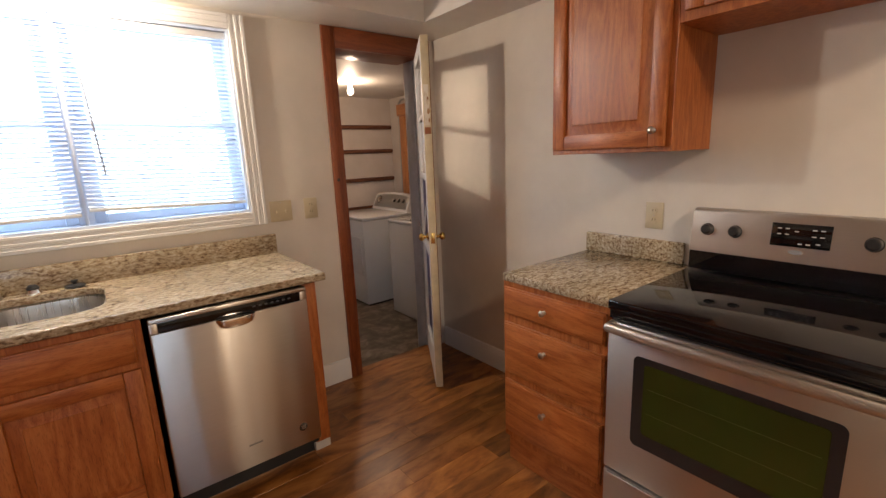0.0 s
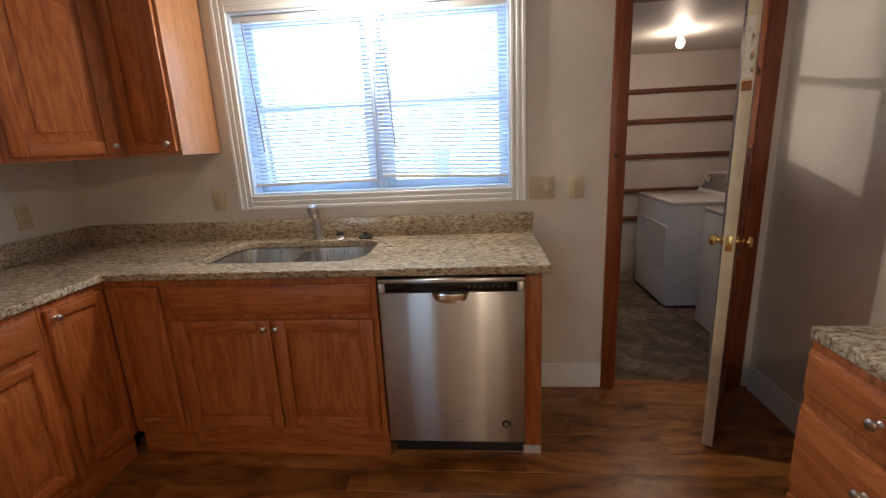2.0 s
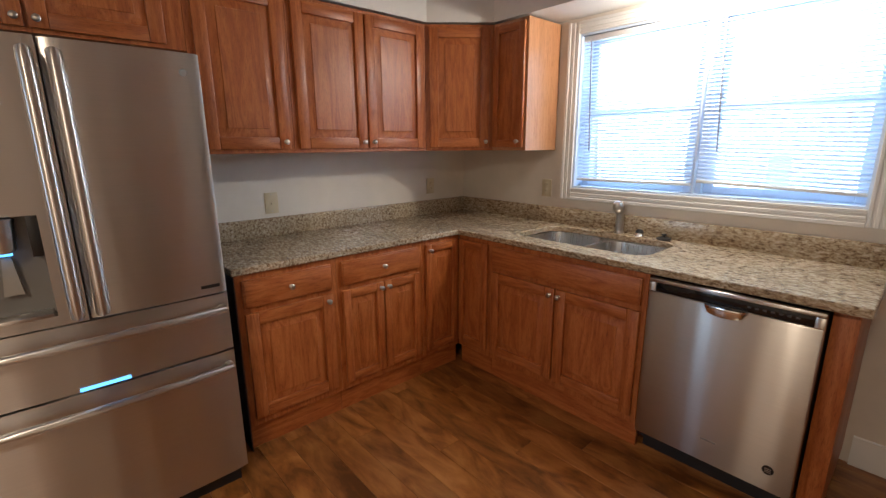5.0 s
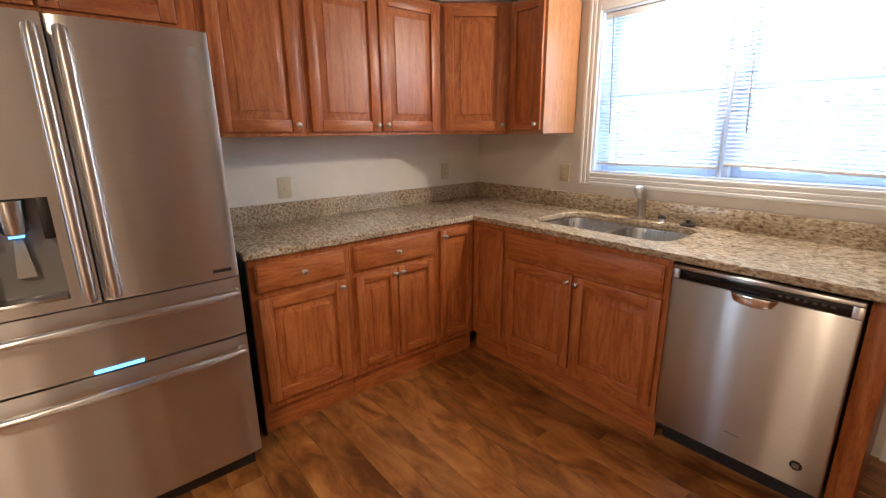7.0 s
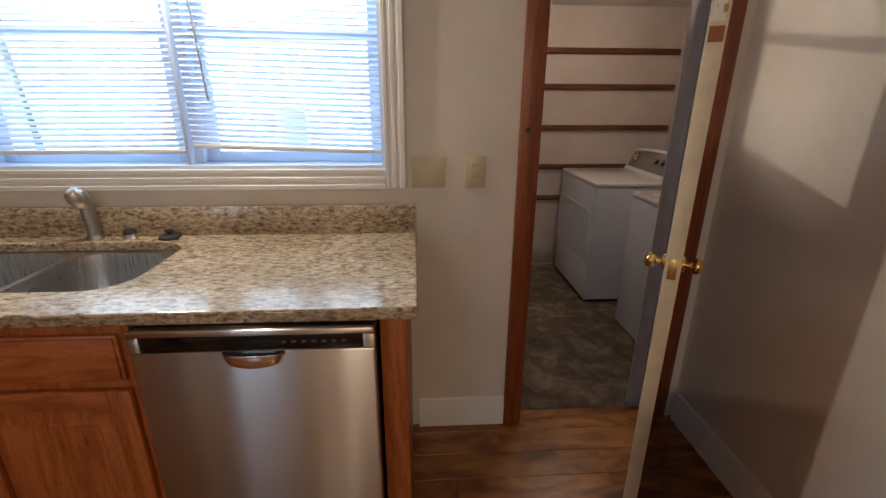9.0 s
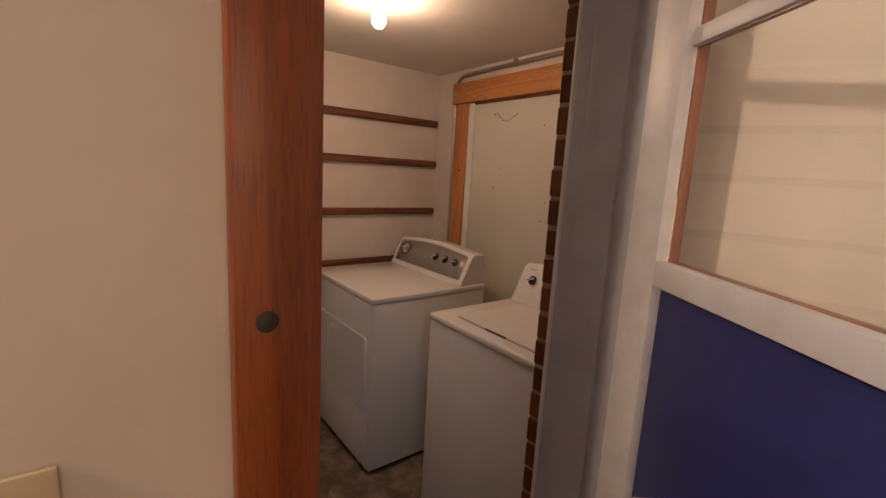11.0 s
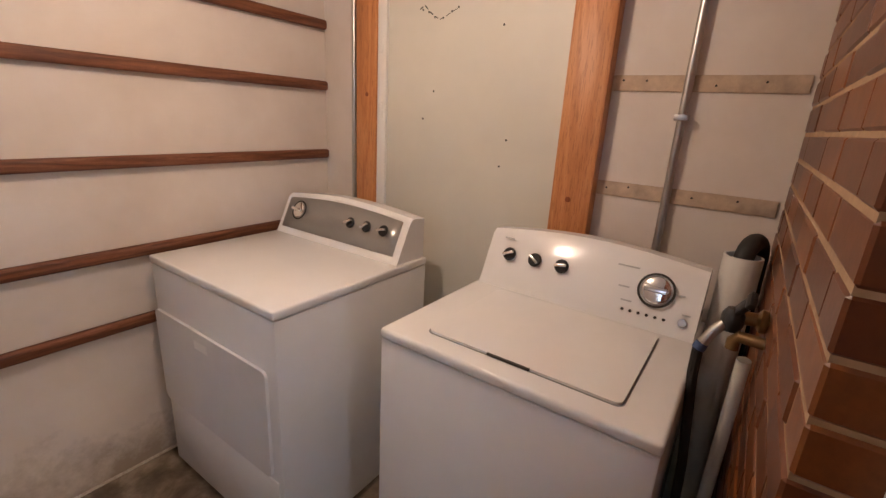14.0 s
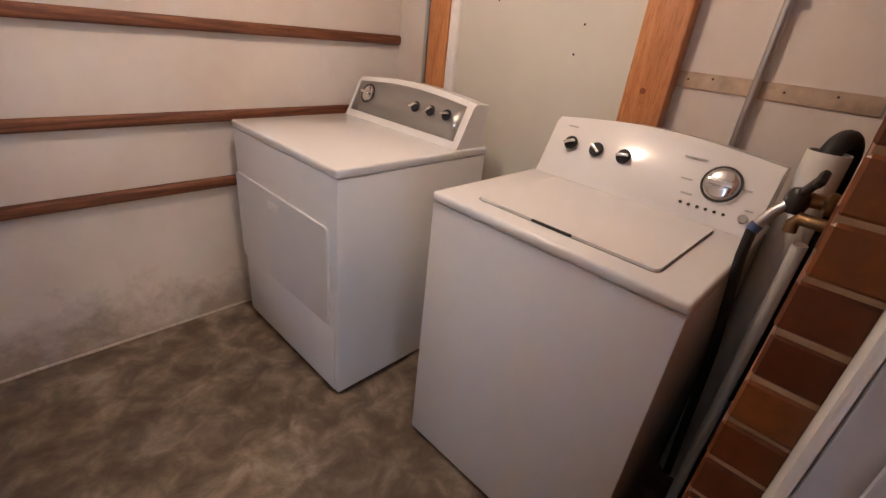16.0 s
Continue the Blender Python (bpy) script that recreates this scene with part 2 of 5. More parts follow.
def slab_material():
    m = mat("mottled_slab", rough=0.5)
    c = coords(m, (1, 1, 1))
    n = node(m, "ShaderNodeTexNoise", Scale=8.0, Detail=7.0, Roughness=0.62, Distortion=0.35)
    b = node(m, "ShaderNodeTexNoise", Scale=2.0, Detail=3.0)
    join(m, c, "Vector", n, "Vector"), join(m, c, "Vector", b, "Vector")
    r = ramp(m, n, "Fac", [(0.36, (0.10, 0.070, 0.046)), (0.49, (0.165, 0.122, 0.084)), (0.57, (0.235, 0.185, 0.135)), (0.68, (0.34, 0.285, 0.22))])
    g = ramp(m, b, "Fac", [(0.3, (0.72, 0.70, 0.66)), (0.7, (1.08, 1.07, 1.05))])
    x = mix(m, None, 1.0, r, "Color", g, "Color", "MULTIPLY")
    base(m, x, "Result")
    bump(m, n, "Fac", 0.2, 0.002)
    return m


slab_mat = slab_material()


def brick_material():
    m = mat("red_brick", rough=0.38)
    c = coords(m, (1, 1, 1), randomise=True)
    n = node(m, "ShaderNodeTexNoise", Scale=26.0, Detail=5.0, Roughness=0.65)
    join(m, c, "Vector", n, "Vector")
    info = node(m, "ShaderNodeObjectInfo")
    tone = ramp(m, info, "Random", [(0.0, (0.085, 0.020, 0.005)), (0.5, (0.14, 0.038, 0.008)), (1.0, (0.21, 0.066, 0.013))])
    g = ramp(m, n, "Fac", [(0.3, (0.7, 0.68, 0.66)), (0.7, (1.15, 1.12, 1.1))])
    x = mix(m, None, 1.0, tone, "Color", g, "Color", "MULTIPLY")
    base(m, x, "Result")
    bump(m, n, "Fac", 0.35, 0.002)
    return m


brick_mat = brick_material()
mortar = painted("mortar", (0.40, 0.27, 0.165), 0.85, 0.12, 30.0, 0.5)


def glass_material(name, tint=(1, 1, 1)):
    m = bpy.data.materials.new(name)
    m.use_nodes = True
    b = m.node_tree.nodes["Principled BSDF"]
    b.inputs["Base Color"].default_value = (*tint, 1)
    b.inputs["Transmission Weight"].default_value = 1.0
    b.inputs["Roughness"].default_value = 0.0
    b.inputs["IOR"].default_value = 1.45
    return m


glass = glass_material("clear_glass")
# white slats; the bluish daylight cast is mixed into their base colour
slat_mat = mat("blind_slat_blue_cast", (0.70, 0.79, 0.92), 0.4, **{"Transmission Weight": 0.0})

# ---- mesh helpers ----
def box(bm, lo, hi, bevel=0.0, segs=2):
    c = [(a + b) / 2 for a, b in zip(lo, hi)]
    s = [abs(b - a) for a, b in zip(lo, hi)]
    r = bmesh.ops.create_cube(bm, size=1, matrix=Matrix.Translation(c) @ Matrix.Diagonal((*s, 1)))
    if bevel:
        es = list({e for v in r["verts"] for e in v.link_edges})
        bmesh.ops.bevel(bm, geom=es, offset=min(bevel, min(s) * 0.45), segments=segs, profile=0.5, affect="EDGES")
    return bm


def B(lo, hi, bevel=0.0, segs=2):
    return box(bmesh.new(), lo, hi, bevel, segs)


def lathe(bm, profile, m=None, segs=20):
    """A turned shape about local z; m places it."""
    m = m or Matrix()
    rings = []
    for r, z in profile:
        if r < 1e-5:
            rings.append([bm.verts.new(m @ Vector((0, 0, z)))])
        else:
            rings.append([bm.verts.new(m @ Vector((r * math.cos(a), r * math.sin(a), z))) for a in (2 * math.pi * i / segs for i in range(segs))])
    for a, b in zip(rings, rings[1:]):
        for i in range(segs):
            j = (i + 1) % segs
            vs = [a[i % len(a)], a[j % len(a)], b[j % len(b)], b[i % len(b)]]
            vs = [v for k, v in enumerate(vs) if v not in vs[:k]]
            if len(vs) > 2:
                bm.faces.new(vs)
    bmesh.ops.recalc_face_normals(bm, faces=bm.faces)
    return bm


def tube(bm, pts, r, segs=10, flat=1.0):
    """A pipe swept along points; flat squeezes it along the second axis."""
    pts = [Vector(p) for p in pts]
    rings, side = [], None
    for i, p in enumerate(pts):
        d = (pts[min(i + 1, len(pts) - 1)] - pts[max(i - 1, 0)]).normalized()
        if side is None:
            side = d.orthogonal().normalized() if abs(d.z) > 0.9 else d.cross(Vector((0, 0, 1))).normalized()
        side = (side - d * side.dot(d)).normalized()
        up = side.cross(d)
        rings.append([bm.verts.new(p + r * (side * math.cos(a) + up * flat * math.sin(a))) for a in (2 * math.pi * k / segs for k in range(segs))])
    for a, b in zip(rings, rings[1:]):
        for k in range(segs):
            bm.faces.new([a[k], a[(k + 1) % segs], b[(k + 1) % segs], b[k]])
    bm.faces.new(rings[0][::-1]), bm.faces.new(rings[-1])
    bmesh.ops.recalc_face_normals(bm, faces=bm.faces)
    return bm


def arc(c, r, a0, a1, n, u, v):
    """Points of an arc in the plane of u and v, in degrees."""
    u, v, c = Vector(u), Vector(v), Vector(c)
    return [c + r * (u * math.cos(radians(a0 + (a1 - a0) * i / n)) + v * math.sin(radians(a0 + (a1 - a0) * i / n))) for i in range(n + 1)]


def prism(bm, outline, axis, lo, hi):
    """Extrude a 2D outline along an axis (0 x, 1 y, 2 z)."""
    def at(p, h):
        q = list(p)
        q.insert(axis, h)
        return bm.verts.new(q)
    a, b = [at(p, lo) for p in outline], [at(p, hi) for p in outline]
    n = len(outline)
    for i in range(n):
        bm.faces.new([a[i], a[(i + 1) % n], b[(i + 1) % n], b[i]])
    bm.faces.new(a[::-1]), bm.faces.new(b)
    bmesh.ops.recalc_face_normals(bm, faces=bm.faces)
    return bm


def mesh_of(name, bm, material, smooth=True):
    me = bpy.data.meshes.new(name)
    bm.to_mesh(me)
    bm.free()
    me.materials.append(material)
    if smooth:
        me.shade_smooth()
        me.set_sharp_from_angle(angle=radians(35))
    return me


def part(name, bm, material, parent, label=""):
    ob = new(name, mesh_of(name, bm, material))
    ob.parent = parent
    return tagged(ob, label)


def solid(name, bm, material, label="", category="", kind="", group="", m=None):
    ob = new(name, mesh_of(name, bm, material))
    if m is not None:
        ob.matrix_world = m
    return tagged(ob, label, category, group, kind)


def thing(name, m, label, category, group="", kind=""):
    ob = new(name)
    ob.empty_display_size = 0.1
    ob.matrix_world = m
    return tagged(ob, label, category, group, kind)


def rounded(x0, x1, y0, y1, r, n=5):
    pts = []
    for cx, cy, a in ((x1 - r, y1 - r, 0), (x0 + r, y1 - r, 90), (x0 + r, y0 + r, 180), (x1 - r, y0 + r, 270)):
        for i in range(n + 1):
            t = radians(a + 90 * i / n)
            pts.append((cx + r * math.cos(t), cy + r * math.sin(t)))
    return pts


def plate_with_holes(bm, outer, holes, z0, z1):
    """A flat plate between z0 and z1 with holes cut through."""
    edges = []
    for loop in (outer, *holes):
        vs = [bm.verts.new((x, y, z1)) for x, y in loop]
        edges += [bm.edges.new((vs[i], vs[(i + 1) % len(vs)])) for i in range(len(vs))]
    r = bmesh.ops.triangle_fill(bm, use_beauty=True, use_dissolve=False, edges=edges)
    faces = [f for f in r["geom"] if isinstance(f, bmesh.types.BMFace)]
    e = bmesh.ops.extrude_face_region(bm, geom=faces)
    vs = [v for v in e["geom"] if isinstance(v, bmesh.types.BMVert)]
    bmesh.ops.translate(bm, verts=vs, vec=(0, 0, z0 - z1))
    bmesh.ops.recalc_face_normals(bm, faces=bm.faces)
    return bm


# ---- the structure ----
WX, EX, NY, SY = -1.52, 2.16, 2.56, -2.3      # kitchen walls
SOF, CEIL = 2.15, 2.42                        # soffit and ceiling heights
LN, LE, LW, LZ, LC = 4.73, 3.15, 0.55, -0.075, 2.08   # laundry walls, floor, ceiling
BY, RX = 2.82, 2.088                          # brick face and brick reveal
DX0, DX1, DH = 1.43, 2.03, 2.03               # doorway
wx0, wx1, wz0, wz1 = -0.522, 0.880, 1.148, 2.06   # window opening

bm = bmesh.new()
box(bm, (WX - 0.12, NY, LZ), (wx0, BY, CEIL))
box(bm, (wx0, NY, LZ), (wx1, BY, wz0))
box(bm, (wx0, NY, wz1), (wx1, BY, CEIL))
box(bm, (wx1, NY, LZ), (DX0 - 0.02, BY, CEIL))
box(bm, (DX0 - 0.02, NY, DH + 0.02), (DX1 + 0.027, BY, CEIL))
box(bm, (DX1 + 0.027, NY, LZ), (LE + 0.12, BY - 0.095, CEIL))
solid("wall_north", bm, wall_paint, "cream painted kitchen wall with window and doorway", "wall", "structure")
solid("wall_west", B((WX - 0.12, SY - 0.12, LZ), (WX, NY, CEIL)), wall_paint, "cream painted kitchen wall behind the counters", "wall", "structure")
solid("wall_east", B((EX, SY - 0.12, LZ), (EX + 0.12, NY, CEIL)), wall_paint, "cream painted kitchen wall behind the range", "wall", "structure")
bm = bmesh.new()
box(bm, (WX, SY - 0.12, LZ), (-1.30, SY, CEIL)), box(bm, (-0.40, SY - 0.12, LZ), (EX, SY, CEIL))
box(bm, (-1.30, SY - 0.12, LZ), (-0.40, SY, 0.95)), box(bm, (-1.30, SY - 0.12, 2.05), (-0.40, SY, CEIL))
solid("wall_south", bm, wall_paint, "plain cream painted kitchen wall", "wall", "structure")
solid("ceiling", B((WX - 0.12, SY - 0.12, CEIL), (EX + 0.12, BY, CEIL + 0.1)), ceiling_paint, "white painted kitchen ceiling", "ceiling", "structure")
# dropped soffit above the wall cabinets, along three walls, cut across the corner
bm = bmesh.new()
prism(bm, [(WX, NY), (EX, NY), (EX, SY), (1.86, SY), (1.86, 2.235), (-0.93, 2.235), (-1.195, 1.92), (-1.195, SY), (WX, SY)], 2, SOF, CEIL)
solid("soffit", bm, ceiling_paint, "painted soffit above the wall cabinets", "soffit", "structure")

solid("wall_laundry_north", B((LW - 0.1, LN, LZ), (LE + 0.12, LN + 0.12, LC)), laundry_wall, "stained off-white laundry wall with timber rails", "wall", "structure")
solid("wall_laundry_east", B((LE, BY - 0.09, LZ), (LE + 0.12, LN, LC)), laundry_wall, "off-white laundry wall with battens", "wall", "structure")
solid("wall_laundry_west", B((LW - 0.1, BY, LZ), (LW, LN, LC)), laundry_wall, "plain off-white laundry wall", "wall", "structure")
solid("ceiling_laundry", B((LW - 0.1, BY, LC), (LE + 0.12, LN + 0.12, LC + 0.08)), ceiling_paint, "low off-white laundry ceiling", "ceiling", "structure")
solid("floor_laundry", B((LW - 0.1, NY + 0.075, LZ - 0.1), (LE + 0.12, LN + 0.12, LZ)), slab_mat, "mottled brown laundry floor", "floor", "structure")
floor = solid("floor", B((WX - 0.1, SY - 0.1, -0.16), (EX + 0.1, NY + 0.07, -0.012)), slot_dark, "brown wood plank kitchen floor", "floor", "structure")

# plain back window behind the walker
wb = thing("window_2", pose(0, 0, 0), "plain white back window", "window", kind="structure")
for lo, hi in (((-1.30, SY - 0.06, 0.95), (-1.26, SY - 0.02, 2.05)), ((-0.44, SY - 0.06, 0.95), (-0.40, SY - 0.02, 2.05)), ((-1.26, SY - 0.06, 0.95), (-0.44, SY - 0.02, 0.99)), ((-1.26, SY - 0.06, 2.01), (-0.44, SY - 0.02, 2.05)), ((-1.26, SY - 0.055, 1.48), (-0.44, SY - 0.025, 1.52))):
    part("frame_bar", B(lo, hi, 0.003), trim_white, wb)

# baseboards
def baseboard(a, b):
    """A moulded board along a wall from a to b, standing to the left of its run."""
    a, b = Vector((*a, 0)), Vector((*b, 0))
    d = (b - a).normalized()
    L = (b - a).length
    bm = bmesh.new()
    prism(bm, [(0, 0), (0.016, 0), (0.016, 0.105), (0.011, 0.118), (0.009, 0.135), (0, 0.14)], 0, 0, L)
    m = Matrix.Translation(a) @ Matrix(((d.x, -d.y, 0, 0), (d.y, d.x, 0, 0), (0, 0, 1, 0), (0, 0, 0, 1)))
    return solid("baseboard", bm, trim_white, "white painted moulded baseboard", "baseboard", "structure", m=m)


baseboard((1.372, NY), (0.99, NY))
baseboard((EX, 1.32), (EX, NY - 0.02))
baseboard((WX, -0.36), (WX, SY))
baseboard((WX, SY), (EX, SY))
baseboard((EX, SY), (EX, 0.03))

# laundry wall base bead
solid("trim_laundry", B((LW, LN - 0.008, LZ), (LE, LN, LZ + 0.012), 0.003), batten_wood, "pale caulk bead along the laundry wall", "trim", "structure")

# ---- doorway: stained casings, lining, grey right jamb ----
door_trim = thing("door_trim", pose(0, 0, 0), "stained pine casing round the laundry doorway", "door casing", kind="structure")
part("casing_board", B((1.365, NY - 0.02, 0), (DX0 + 0.012, NY - 0.001, 2.145), 0.004), pine_dark, door_trim)
part("casing_board", B((DX1 - 0.012, NY - 0.02, 0), (2.115, NY - 0.001, 2.145), 0.004), pine_dark, door_trim)
part("head_board", B((DX0 + 0.013, NY - 0.019, DH), (DX1 - 0.013, NY - 0.001, 2.145), 0.004), wood("stained_pine_level", [(0.35, (0.12, 0.025, 0.007)), (0.6, (0.20, 0.046, 0.012)), (0.95, (0.28, 0.076, 0.021))], (1.2, 16, 16), 0.35), door_trim)
part("lining", B((DX0 - 0.018, NY, 0), (DX0, BY - 0.02, DH), 0.002), pine_dark, door_trim)
part("head_lining", B((DX0, NY, DH), (DX1, BY - 0.02, DH + 0.018), 0.002), pine_dark, door_trim)
part("jamb", B((DX1 + 0.006, NY, LZ), (DX1 + 0.026, 2.738, DH), 0.003), jamb_grey, door_trim, "grey painted jamb, chipped at the edge")
part("stop", B((DX1 - 0.004, 2.62, LZ), (DX1 + 0.0055, 2.70, DH), 0.003), jamb_grey, door_trim)
part("brick_mould", B((DX1 + 0.008, 2.7385, LZ), (RX + 0.003, 2.752, DH), 0.005), trim_white, door_trim, "flaking white bead beside the bricks")
bm = lathe(bmesh.new(), [(0, 0.0015), (0.007, 0.001), (0.010, 0)], pose(1.392, NY - 0.0205, 1.285, 90, 0, 0), 12)
part("knot", bm, slot_dark, door_trim, "dark knot in the timber")

# ---- the half-glazed door, open into the kitchen ----
DW = 0.625
ang = math.degrees(math.atan2(2.035 - 2.565, 1.700 - 2.03))
door = thing("door_1", pose(2.028, 2.562, 0.02, 0, 0, ang), "open half-glazed door, white with blue panels, worn cream edge", "door", kind="structure")
# local x runs from hinge to latch, local y towards the wall side
T = 0.021
G0, G1 = 1.285, 1.93
def rail(name, lo, hi, mtl, label=""):
    """One piece of the door; painted on the laundry face, dark stained on the other."""
    if mtl is door_cream:
        return part(name, B(lo, hi, 0.003), mtl, door, label)
    part(name, B((lo[0], 0.0003, lo[2]), hi, 0.002), pine_dark, door, "dark stained wood on the wall side")
    return part(name, B(lo, (hi[0], 0, hi[2]), 0.002), mtl, door, label)


rail("stile", (0, -T, 0), (0.09, T, 2.0), door_white)
rail("stile", (DW - 0.095, -T, 0), (DW - 0.0045, T, 2.0), door_white)
rail("edge", (DW - 0.004, -T, 0), (DW, T, 2.0), door_cream, "cream latch edge with chipped paint")
rail("rail", (0.0902, -T, 0), (DW - 0.0952, T, 0.20), door_white)
rail("rail", (0.0902, -T, G1), (DW - 0.0952, T, 2.0), door_white)
rail("rail", (0.0902, -T, G0 - 0.04), (DW - 0.0952, T, G0), door_white)
rail("muntin", (0.0902, -0.011, 1.60), (DW - 0.0952, 0.011, 1.625), door_white)
rail("rail", (0.0902, -T, 0.80), (DW - 0.0952, T, 0.86), door_white)
rail("panel", (0.0902, -0.006, 0.2002), (DW - 0.0952, 0.006, 0.7998), door_blue, "dark blue painted panel")
rail("panel", (0.0902, -0.006, 0.8602), (DW - 0.0952, 0.006, G0 - 0.0402), door_blue, "dark blue painted panel")
bm = bmesh.new()
box(bm, (-0.014, -0.004, 0), (0.014, 0.004, 0.46), 0.002)
bmesh.ops.transform(bm, matrix=pose(0.11, -0.0105, 0.87, 0, 52, 0), verts=bm.verts)
part("brace", bm, door_white, door, "slanting white batten across the panel")
pane = part("pane", B((0.091, -0.002, G0), (DW - 0.096, 0.002, 1.6)), glass, door, "clear glass pane")
pane.visible_shadow = False
pane = part("pane", B((0.091, -0.002, 1.625), (DW - 0.096, 0.002, G1)), glass, door, "clear glass pane")
pane.visible_shadow = False
KNOB = [(0, 0.056), (0.010, 0.055), (0.018, 0.051), (0.022, 0.045), (0.0235, 0.039), (0.022, 0.033), (0.016, 0.027), (0.010, 0.023), (0.0085, 0.012), (0.022, 0.007), (0.024, 0.0), (0, 0)]
part("knob", lathe(bmesh.new(), KNOB, pose(DW - 0.06, T, 0.925, -90, 0, 0), 24), brass, door, "polished brass knob")
part("knob", lathe(bmesh.new(), KNOB, pose(DW - 0.06, -T, 0.925, 90, 0, 0), 24), brass, door, "polished brass knob")
part("latch_plate", B((DW, -0.011, 0.895), (DW + 0.0015, 0.011, 0.955), 0.0005), brass, door, "brass latch plate")
rng = random.Random(5)
for k in range(9):
    cz, cyy, rr = 1.56 + rng.uniform(-0.02, 0.20), rng.uniform(-0.010, 0.010), rng.uniform(0.005, 0.013)
    poly = [(cyy + rr * 0.6 * rng.uniform(0.6, 1.2) * math.cos(a), cz + rr * rng.uniform(0.6, 1.6) * math.sin(a)) for a in (2 * math.pi * q / 9 for q in range(9))]
    poly = [(max(-0.0172, min(0.0172, p[0])), p[1]) for p in poly]
    part("chip", prism(bmesh.new(), poly, 0, DW, DW + 0.0006 + k * 0.00005), mat("old_paint_chip", rng.choice([(0.26, 0.11, 0.05), (0.62, 0.55, 0.44), (0.40, 0.24, 0.13)]), 0.8), door)
flake = [(-0.0172 + 0.003 * rng.random(), 1.545 + 0.03 * k) for k in range(8)] + [(0.0172 - 0.008 * rng.random(), 1.755 - 0.03 * k) for k in range(8)]
part("flake", prism(bmesh.new(), flake, 0, DW, DW + 0.0004), mat("flaking_white", (0.74, 0.70, 0.62), 0.7), door, "flaking white undercoat near the top")
part("chip", B((DW, -0.016, 1.50), (DW + 0.0008, 0.016, 1.535)), mat("bare_wood_chip", (0.28, 0.10, 0.04), 0.8), door, "patch of bare wood where paint is gone")

# ---- kitchen window ----
win = thing("window_1", pose(0, 0, 0), "white double window with lowered mini blinds", "window", kind="structure")
def casing_bar(x0, z0, x1, z1, upright):
    bm = bmesh.new()
    w = x1 - x0 if upright else z1 - z0
    for a, b, d in ((0.0, 0.24, 0.021), (0.24, 0.42, 0.0165), (0.42, 0.62, 0.0185), (0.62, 0.80, 0.0145), (0.80, 1.0, 0.0165)):
        if upright:
            lo, hi = (x0 + a * w, NY - d, z0), (x0 + b * w, NY - 0.0005, z1)
        else:
            lo, hi = (x0, NY - d, z0 + a * w), (x1, NY - 0.0005, z0 + b * w)
        box(bm, lo, hi, 0.002, 1)
    return bm


co = 0.073
def mirrored(bm, axis, about):
    for v in bm.verts:
        v.co[axis] = 2 * about - v.co[axis]
    bmesh.ops.reverse_faces(bm, faces=bm.faces)
    return bm


part("casing", casing_bar(wx0 - co, wz0 - co, wx0, wz1 + co - 0.005, True), trim_white, win)
part("casing", mirrored(casing_bar(wx1, wz0 - co, wx1 + co, wz1 + co - 0.005, True), 0, wx1 + co / 2), trim_white, win)
part("casing", casing_bar(wx0 + 0.0005, wz0 - co, wx1 - 0.0005, wz0, False), trim_white, win)
part("casing", mirrored(casing_bar(wx0 + 0.0005, wz1, wx1 - 0.0005, wz1 + co - 0.005, False), 2, wz1 + (co - 0.005) / 2), trim_white, win)
MX = 0.185
bm = bmesh.new()
box(bm, (wx0, NY, wz0), (wx0 + 0.012, BY - 0.05, wz1)), box(bm, (wx1 - 0.012, NY, wz0), (wx1, BY - 0.05, wz1))
box(bm, (wx0 + 0.012, NY, wz0), (wx1 - 0.012, BY - 0.05, wz0 + 0.012)), box(bm, (wx0 + 0.012, NY, wz1 - 0.012), (wx1 - 0.012, BY - 0.05, wz1))
part("lining", bm, vinyl_blue_cast, win)
part("mullion", B((MX - 0.03, NY + 0.06, wz0 + 0.012), (MX + 0.03, BY - 0.06, wz1 - 0.012), 0.004), vinyl_blue_cast, win)
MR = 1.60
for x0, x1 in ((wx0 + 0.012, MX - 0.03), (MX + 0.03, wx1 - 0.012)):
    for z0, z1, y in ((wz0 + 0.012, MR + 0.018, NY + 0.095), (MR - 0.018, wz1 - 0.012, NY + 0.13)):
        sash = part("sash", B((x0, y, z0), (x0 + 0.045, y + 0.03, z1), 0.003), vinyl_blue_cast, win)
        bm = sash.data
        b2 = bmesh.new()
        b2.from_mesh(bm)
        box(b2, (x1 - 0.045, y, z0), (x1, y + 0.03, z1), 0.003)
        box(b2, (x0 + 0.045, y, z0), (x1 - 0.045, y + 0.03, z0 + 0.04), 0.003)
        box(b2, (x0 + 0.045, y, z1 - 0.036), (x1 - 0.045, y + 0.03, z1), 0.003)
        b2.to_mesh(bm)
        b2.free()
        p = part("pane", B((x0 + 0.045, y + 0.012, z0 + 0.04), (x1 - 0.045, y + 0.016, z1 - 0.036)), glass, sash)
        p.visible_shadow = False

